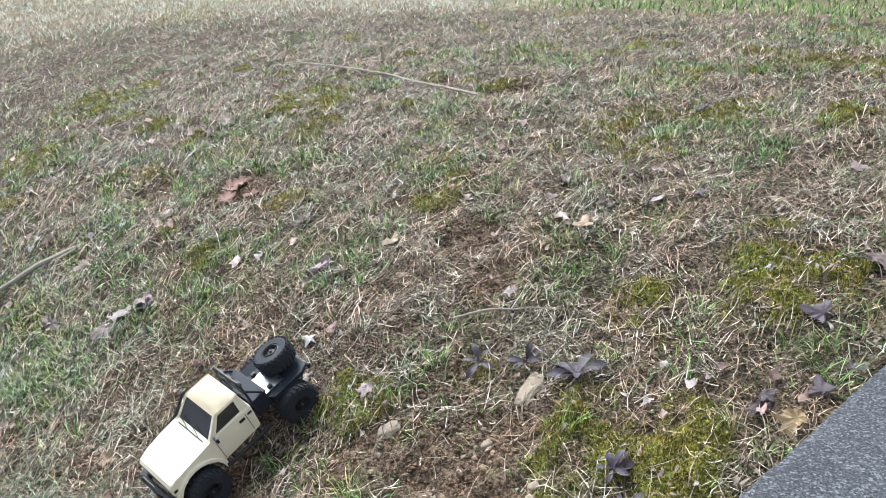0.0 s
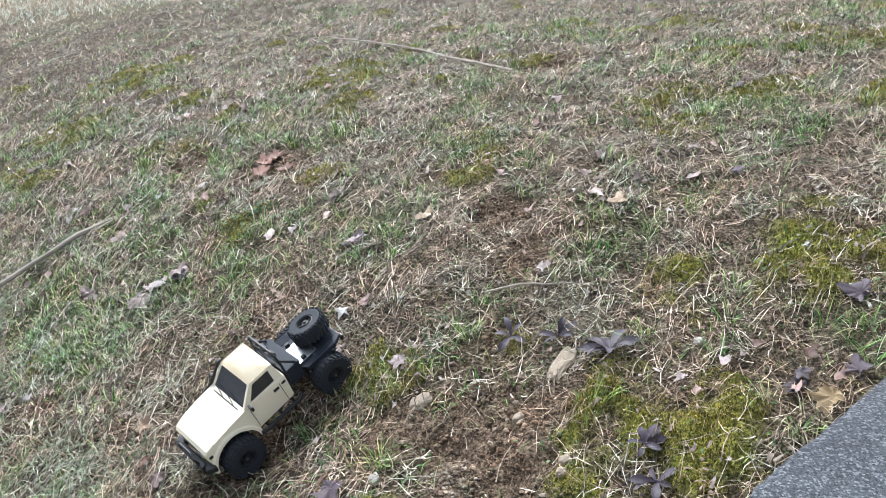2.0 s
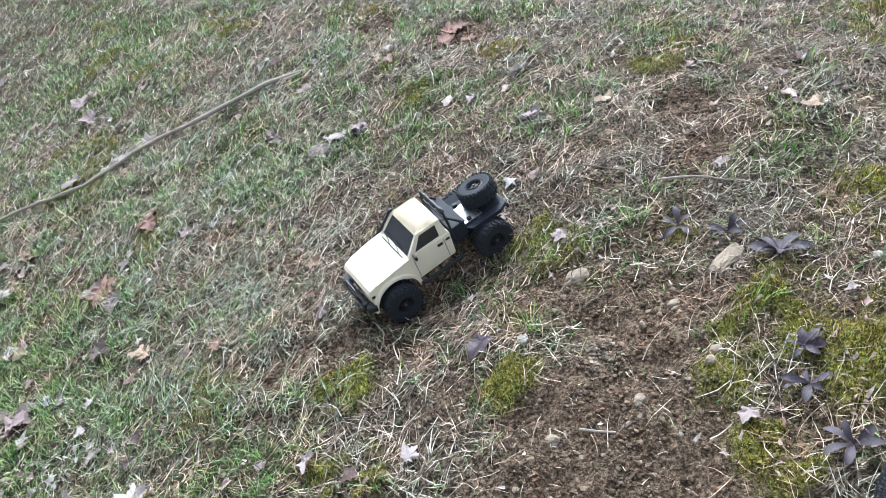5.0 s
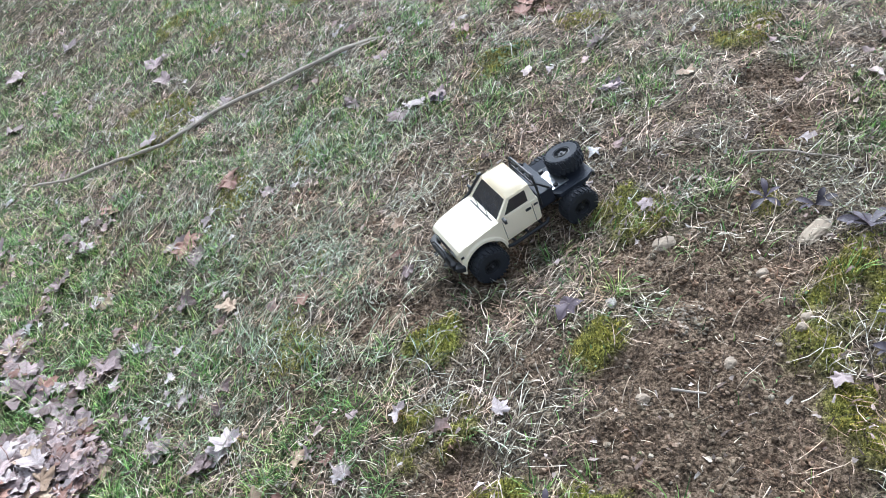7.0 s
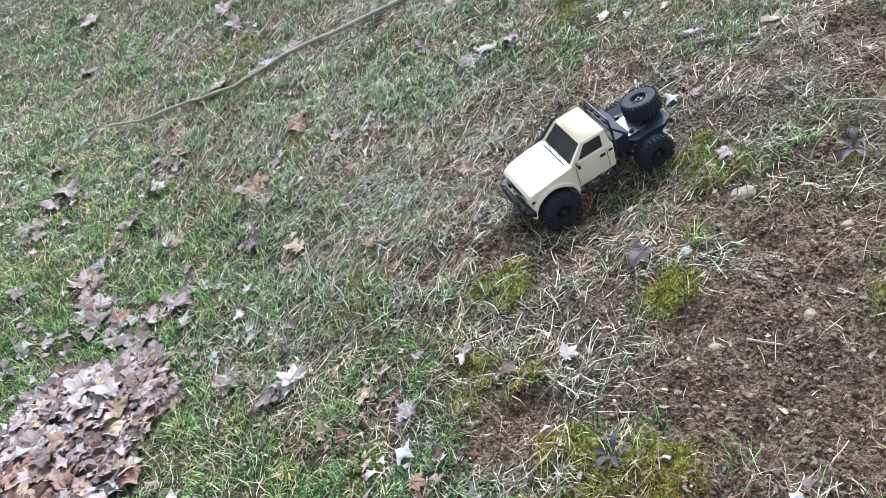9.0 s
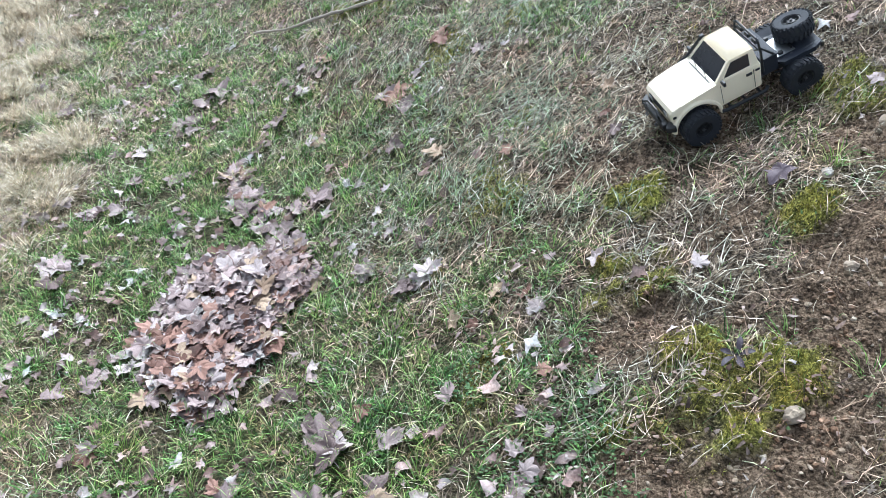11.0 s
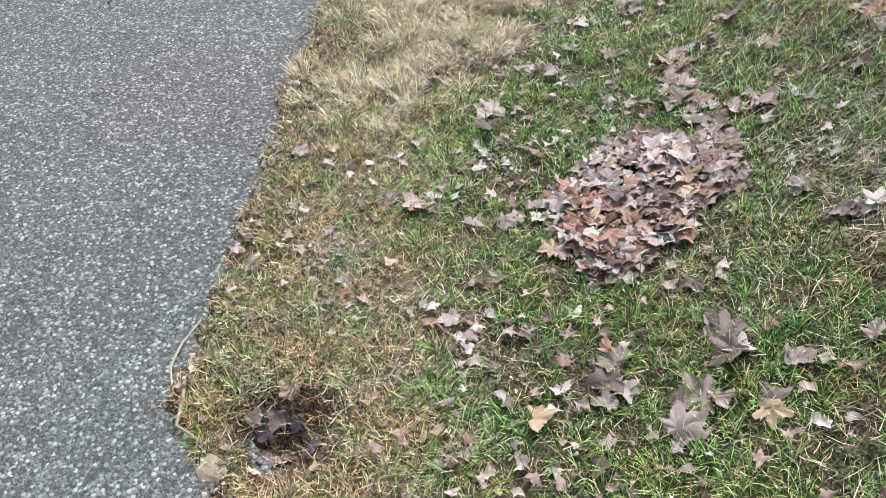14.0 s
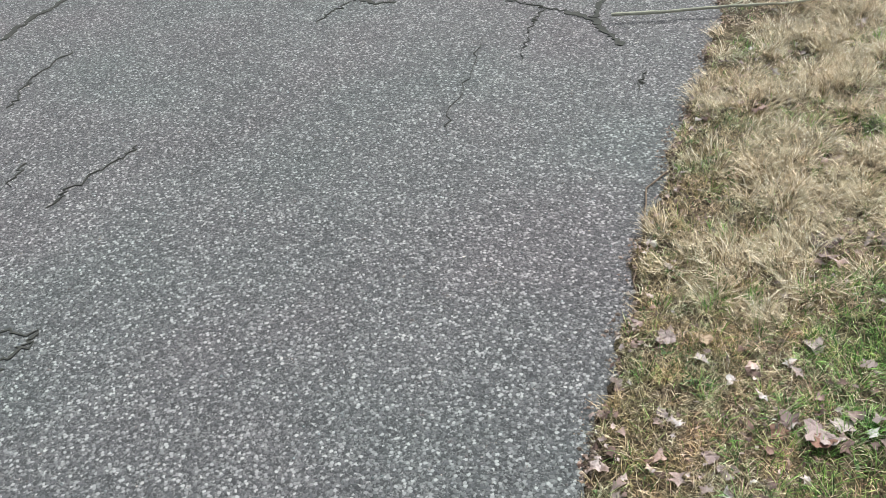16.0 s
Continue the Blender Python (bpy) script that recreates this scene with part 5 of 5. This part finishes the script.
# matted straw of the bank
at_, rng_ = drop(74000, NEAR, lambda so, mo, gr, bl, fa, d, s, x, y: (0.95 * ease(s, -0.3, 0.2) + 0.10) * (1 - 0.93 * so) * (1 - 0.90 * mo) * (1 - 0.55 * gr) * (1 - 0.6 * np.exp(-((x - 0.52) ** 2 + (y - 1.28) ** 2) / 0.14)) * (1 - 0.7 * bl) * nearness(x, y)
                 * ease(grain2(x, y, 0.11, 61, 3), 0.22, 0.72), 101)
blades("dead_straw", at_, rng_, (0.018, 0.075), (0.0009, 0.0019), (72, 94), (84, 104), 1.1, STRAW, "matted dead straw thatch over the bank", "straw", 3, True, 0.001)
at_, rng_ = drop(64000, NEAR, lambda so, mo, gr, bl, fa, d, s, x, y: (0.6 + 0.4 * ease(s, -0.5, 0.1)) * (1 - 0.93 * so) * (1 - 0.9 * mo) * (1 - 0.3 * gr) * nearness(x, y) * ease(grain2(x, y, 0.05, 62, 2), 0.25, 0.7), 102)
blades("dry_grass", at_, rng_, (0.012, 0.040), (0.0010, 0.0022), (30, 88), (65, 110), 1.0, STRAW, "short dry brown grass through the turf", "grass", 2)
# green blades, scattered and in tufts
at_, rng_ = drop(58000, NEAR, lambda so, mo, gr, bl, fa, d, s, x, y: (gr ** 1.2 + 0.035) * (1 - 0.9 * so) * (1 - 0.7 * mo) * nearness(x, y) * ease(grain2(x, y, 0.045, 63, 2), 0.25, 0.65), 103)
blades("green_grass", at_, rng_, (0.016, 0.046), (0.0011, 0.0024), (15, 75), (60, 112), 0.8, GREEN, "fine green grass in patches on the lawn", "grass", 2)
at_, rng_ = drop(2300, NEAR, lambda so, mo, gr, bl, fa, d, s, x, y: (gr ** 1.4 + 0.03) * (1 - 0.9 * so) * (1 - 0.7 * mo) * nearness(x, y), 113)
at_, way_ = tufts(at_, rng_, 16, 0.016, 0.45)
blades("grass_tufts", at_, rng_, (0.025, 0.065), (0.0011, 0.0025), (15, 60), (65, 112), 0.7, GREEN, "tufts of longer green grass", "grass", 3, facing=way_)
# bleached grass along the driveway
at_, rng_ = drop(13000, (-4.4, -1.0, -0.5, 2.6), lambda so, mo, gr, bl, fa, d, s, x, y: bl * (1 - fa) * (0.75 + 0.25 * ease(-x, 1.9, 2.4)), 104)
blades("blond_grass", at_, rng_, (0.022, 0.06), (0.0010, 0.0022), (45, 92), (75, 108), 1.0, BLOND, "bleached blond grass along the driveway", "grass", 2)
at_, rng_ = drop(680, (-4.4, -1.0, -0.5, 2.6), lambda so, mo, gr, bl, fa, d, s, x, y: bl ** 1.3 * (1 - fa) * ease(-x, 1.85, 2.5) * ease(grain2(x, y, 0.12, 69, 2), 0.25, 0.6), 114)
at_, way_ = tufts(at_, rng_, 58, 0.030, 0.6)
blades("blond_tufts", at_, rng_, (0.045, 0.095), (0.0011, 0.0026), (20, 66), (66, 112), 0.8, BLOND, "shaggy tufts of bleached grass along the driveway", "grass", 3, facing=way_)
at_, rng_ = drop(42000, NEAR, lambda so, mo, gr, bl, fa, d, s, x, y: (1.0 * (1 - ease(d, 0.16, 0.46)) + 0.28 * gr + 0.25 * ease(grain2(x, y, 0.14, 64, 3), 0.5, 0.7)) * (1 - 0.9 * so) * (1 - 0.6 * bl) * nearness(x, y)
                 * ease(grain2(x, y, 0.055, 65, 2), 0.25, 0.6), 124)
blades("olive_grass", at_, rng_, (0.018, 0.048), (0.0010, 0.0022), (20, 80), (62, 110), 0.9, OLIVE, "dull olive and tan grass beside the driveway", "grass", 2)
at_, rng_ = drop(36000, NEAR, lambda so, mo, gr, bl, fa, d, s, x, y: np.maximum(0.7 * ease(grain2(x, y, 0.17, 68, 3), 0.47, 0.66) * ease(s, -0.6, 0.1), 1.0 * np.exp(-((d - 0.34) / 0.17) ** 2) * (1 - ease(-x, 2.25, 2.6)))
                 * (1 - 0.5 * so) * (1 - 0.6 * mo) * (1 - 0.4 * gr) * nearness(x, y), 125)
blades("russet_straw", at_, rng_, (0.018, 0.06), (0.0009, 0.0020), (50, 92), (76, 108), 1.1, RUSSET, "russet-brown dead grass lying in patches", "straw", 2)
at_, rng_ = drop(20000, (-3.4, -1.0, -0.5, 1.4), lambda so, mo, gr, bl, fa, d, s, x, y: (1 - ease(d + 0.2 * (grain2(x, y, 0.12, 93, 2) - 0.5), 0.34, 0.58)) * (1 - 0.7 * bl) * (1 - 0.8 * so) * ease(grain2(x, y, 0.06, 94, 2), 0.2, 0.6), 126)
blades("golden_straw", at_, rng_, (0.02, 0.055), (0.0010, 0.0021), (40, 90), (70, 108), 0.9, GOLD, "golden dead grass matted beside the driveway", "straw", 2)
at_, rng_ = drop(3000, (-2.2, -0.3, 0.9, 2.6), lambda so, mo, gr, bl, fa, d, s, x, y: np.maximum(np.exp(-((x + 0.92) ** 2 + (y - 1.42) ** 2) / 0.10), 0.6 * np.exp(-((x + 1.25) ** 2 + (y - 1.85) ** 2) / 0.16)) * (1 - 0.8 * so) * ease(grain2(x, y, 0.09, 95, 2), 0.3, 0.65), 127)
blades("grey_green_grass", at_, rng_, (0.03, 0.08), (0.0011, 0.0022), (55, 88), (76, 106), 1.0, FROSTED, "long grey-green grass lying matted on the bank", "grass", 3, True, 0.004)
# the crest and what lies beyond it
at_, rng_ = drop(42000, (-6.5, 1.4, 2.6, 8.5), lambda so, mo, gr, bl, fa, d, s, x, y: (fa + 0.14 * (1 - fa) * ease(s, 2.1, 3.2) * ease(-x, 0.3, 1.6)) * (1 - ease(x + 0.6 * (grain2(x, y, 0.5, 91, 2) - 0.5), 0.1, 0.9)), 105)
blades("pale_turf", at_, rng_, (0.025, 0.055), (0.005, 0.010), (25, 75), (60, 105), 0.8, PALE_TURF, "pale lawn beyond the top of the bank", "grass", 1)
at_, rng_ = drop(18000, (-0.4, 4.5, 2.6, 7.0), lambda so, mo, gr, bl, fa, d, s, x, y: fa * ease(x + 0.6 * (grain2(x, y, 0.5, 91, 2) - 0.5), 0.0, 0.8), 117)
blades("lawn_beyond", at_, rng_, (0.025, 0.06), (0.005, 0.010), (20, 65), (55, 105), 0.8, GREEN, "green lawn beyond the top of the bank", "grass", 1)
at_, rng_ = drop(74000, (-4.6, 2.6, 1.2, 6.0), lambda so, mo, gr, bl, fa, d, s, x, y: ease(np.hypot(x, y), 1.95, 2.9) * (1 - 0.7 * fa) * ease(grain2(x, y, 0.15, 66, 3), 0.20, 0.62) * (1 - 0.85 * so) * (1 - 0.9 * mo), 106)
blades("coarse_straw", at_, rng_, (0.022, 0.07), (0.0013, 0.0032), (58, 92), (78, 104), 1.2, STRAW, "tangled dead straw on the upper bank", "straw", 2, True, 0.002)
at_, rng_ = drop(18000, (-4.6, 2.6, 1.2, 6.0), lambda so, mo, gr, bl, fa, d, s, x, y: ease(np.hypot(x, y), 1.9, 2.9) * (1 - fa) * (0.16 + 0.8 * gr) * ease(grain2(x, y, 0.12, 67, 3), 0.35, 0.7), 116)
blades("coarse_grass", at_, rng_, (0.016, 0.04), (0.0022, 0.0042), (30, 80), (65, 105), 0.8, GREEN, "coarse green grass on the upper bank", "grass", 2)
# moss, weeds and litter
at_, rng_ = drop(120000, NEAR, lambda so, mo, gr, bl, fa, d, s, x, y: mo * (0.3 + 0.7 * nearness(x, y)), 107)
blades("moss", at_, rng_, (0.004, 0.010), (0.0012, 0.0026), (0, 70), (20, 95), 0.6, MOSS, "cushions of yellow-green moss on the bank", "moss", 1)
at_, rng_ = drop(19000, NEAR, lambda so, mo, gr, bl, fa, d, s, x, y: np.maximum(0.45 * ease(grain2(x, y, 0.07, 71, 3), 0.55, 0.72) * (1 - bl) * (1 - 0.95 * so) * (1 - 0.8 * mo) * (0.5 + 0.5 * gr), 1.0 * blots(x, y, CLOVER_SPOTS, 0.5, 17)) * nearness(x, y), 108)
blades("weeds", at_, rng_, (0.005, 0.011), (0.003, 0.0065), (35, 85), (70, 105), 0.5, WEED, "small green weeds and clover in the turf", "weed", 2, lift=0.009)
at_, rng_ = drop(11000, NEAR, lambda so, mo, gr, bl, fa, d, s, x, y: ease(grain2(x, y, 0.25, 75, 3), 0.3, 0.75) * (1 - 0.5 * so) * nearness(x, y), 109)
blades("leaf_crumbs", at_, rng_, (0.005, 0.020), (0.003, 0.009), (55, 96), (70, 108), 1.2, CRUMB, "crumbled bits of dry leaf in the grass", "leaf litter", 2, True, 0.006)


def crumbs(name, places, rng, size, material, label, category, surface, flat=0.7, sink=0.25):
    """Small uneven lumps with worn corners."""
    n = len(places)
    k = size[0] + (size[1] - size[0]) * rng.uniform(0, 1, n) ** 2.8
    g = (1 + 5 ** 0.5) / 2
    shape = np.array([(-1, g, 0), (1, g, 0), (-1, -g, 0), (1, -g, 0), (0, -1, g), (0, 1, g), (0, -1, -g), (0, 1, -g), (g, 0, -1), (g, 0, 1), (-g, 0, -1), (-g, 0, 1)]) / 1.9
    tri = np.array([(0, 11, 5), (0, 5, 1), (0, 1, 7), (0, 7, 10), (0, 10, 11), (1, 5, 9), (5, 11, 4), (11, 10, 2), (10, 7, 6), (7, 1, 8),
                    (3, 9, 4), (3, 4, 2), (3, 2, 6), (3, 6, 8), (3, 8, 9), (4, 9, 5), (2, 4, 11), (6, 2, 10), (8, 6, 7), (9, 8, 1)])
    v = shape[None] * rng.uniform(0.65, 1.25, (n, 12, 1)) * rng.uniform(0.7, 1.3, (n, 1, 3)) + rng.uniform(-0.15, 0.15, (n, 12, 3))
    v[:, :, 2] *= flat
    a = rng.uniform(0, 6.28, n)[:, None]
    v = np.stack([v[:, :, 0] * np.cos(a) - v[:, :, 1] * np.sin(a), v[:, :, 0] * np.sin(a) + v[:, :, 1] * np.cos(a), v[:, :, 2]], 2) * k[:, None, None] / 2
    v += np.stack([places[:, 0], places[:, 1], surface(places[:, 0], places[:, 1]) + sink * k * flat], 1)[:, None]
    loops = (np.arange(n)[:, None, None] * 12 + tri[None]).ravel()
    return tagged(new(name, raw_mesh(name, v.reshape(-1, 3), loops, np.arange(n * 20) * 3, material)), label, category, kind="stuff")


at_, rng_ = drop(12000, NEAR, lambda so, mo, gr, bl, fa, d, s, x, y: so ** 0.8 * (1 - mo) * nearness(x, y) * ease(grain2(x, y, 0.05, 83, 2), 0.15, 0.65), 110)
crumbs("soil_clods", at_, rng_, (0.003, 0.013), CLOD, "crumbled brown soil clods and grit", "soil", height, 0.7, 0.12)
rng_ = np.random.default_rng(120)
p = np.array([(-0.05, 1.245)]) + rng_.normal(0, 1, (260, 2)) * np.array([(0.034, 0.020)])
crumbs("pale_clods", p, rng_, (0.003, 0.010), PALE_CLOD, "crumbly pale clod broken over bare soil", "soil", height, 0.6, 0.15)
rng_ = np.random.default_rng(111)
p = rng_.uniform((-4.6, -1.6), (-1.2, 1.9), (60000, 2))
p = p[(lawn_side(p[:, 0], p[:, 1]) < 0.0)][:4500]
crumbs("stone_chips", p, rng_, (0.004, 0.011), CHIP, "grey stone chips proud of the asphalt", "gravel", drive_height, 0.5, 0.05)


def torn_leaves(name, places, rng, size, materials, label, lift=0.0):
    """Torn and crumpled leaf pieces: bent fans of uneven outline."""
    n = len(places)
    k = rng.uniform(*size, n)
    N = 11
    a = rng.uniform(0, 6.28, n)[:, None] + np.linspace(0, 2 * np.pi, N + 1)[None, :N] + rng.uniform(-0.2, 0.2, (n, N))
    r = k[:, None] * rng.uniform(0.22, 0.62, (n, N)) * np.where(np.arange(N) % 2, 0.62, 1.0)
    x, y = places[:, :1] + np.cos(a) * r, places[:, 1:] + np.sin(a) * r
    ground = height(places[:, 0], places[:, 1])
    z0 = ground + 0.012 + lift + rng.uniform(0, 0.008, n)
    slope = height(x.ravel(), y.ravel()).reshape(n, N) - ground[:, None]
    v = np.zeros((n, N + 1, 3))
    v[:, 0] = np.stack([places[:, 0], places[:, 1], z0], 1)
    v[:, 1:, 0], v[:, 1:, 1] = x, y
    v[:, 1:, 2] = z0[:, None] + slope + r * (rng.uniform(-0.2, 0.3, (n, N)) + 0.35 * np.sin(2 * a + rng.uniform(0, 6.28, (n, 1))))
    tri = np.array([(0, i + 1, (i + 1) % N + 1) for i in range(N)])
    loops = (np.arange(n)[:, None, None] * (N + 1) + tri[None]).ravel()
    return tagged(new(name, raw_mesh(name, v.reshape(-1, 3), loops, np.arange(n * N) * 3, materials, True)), label, "leaf litter", kind="stuff")


TORN = strand("torn_leaf", ((0.0, (0.09, 0.055, 0.047)), (0.4, (0.25, 0.18, 0.168)), (0.75, (0.40, 0.325, 0.318)), (1.0, (0.58, 0.51, 0.505))), 0.7, 0.0, 0.5)
at_, rng_ = drop(1550, (-4.2, 0.6, -0.4, 3.4), lambda so, mo, gr, bl, fa, d, s, x, y: ease(grain2(x, y, 0.22, 77, 3), 0.40, 0.70) * np.maximum(0.2 + 0.8 * (1 - ease(s, 0.0, 0.5)), 0.25 * ease(-0.73 * x + 0.68 * y, 2.0, 2.8)) * (0.4 + 0.6 * nearness(x, y)) * (1 - 0.9 * so), 118)
torn_leaves("torn_leaves", at_, rng_, (0.010, 0.046), TORN, "torn scraps of dry maple leaf over the lawn")
rng_ = np.random.default_rng(119)     # the straggling trail of leaves above the heap
p = np.concatenate([rng_.normal(0, 0.032, (7, 2)) + q for q in ((-1.75, 1.37), (-1.64, 1.28), (-1.52, 1.22), (-1.43, 1.17))])
torn_leaves("torn_leaves", p, rng_, (0.03, 0.06), TORN, "straggling trail of torn leaves above the heap")
rng_ = np.random.default_rng(121)
p = rng_.uniform((-1.63, 0.57), (-1.16, 1.17), (560, 2))
deep_ = np.array([pile_depth(x, y) for x, y in p])
p, deep_ = p[deep_ > 0], deep_[deep_ > 0]
scraps = torn_leaves("leaf_scraps", p, rng_, (0.025, 0.065), TORN, "crumpled scraps between the leaves of the heap", np.array([mound(q) for q in deep_]) * rng_.uniform(0.3, 0.9, len(p)))
del scraps["category"]
scraps.parent, scraps.location = PILE, -PILE.location
rng_ = np.random.default_rng(115)
p = rng_.uniform((-4.2, -0.5), (-1.2, 1.9), (150000, 2))
d_ = lawn_side(p[:, 0], p[:, 1])
p = p[(d_ > -0.06 * rng_.uniform(0, 1, len(p)) ** 2) & (d_ < 0.015) & (grain2(p[:, 0], p[:, 1], 0.12, 81, 2) > 0.42)][:2600]
crumbs("edge_litter", p, rng_, (0.004, 0.014), CRUMB, "brown leaf crumbs and grit along the driveway edge", "leaf litter", lambda x, y: np.maximum(drive_height(x, y), height(x, y)), 0.5, 0.15)
p = rng_.uniform((-4.2, -0.5), (-1.2, 1.9), (90000, 2))
d_ = lawn_side(p[:, 0], p[:, 1])
p = p[(d_ > -0.02) & (d_ < 0.035) & (grain2(p[:, 0], p[:, 1], 0.16, 85, 2) > 0.45)][:120]
torn_leaves("edge_leaves", p, rng_, (0.010, 0.028), TORN, "torn brown leaves caught along the driveway edge")
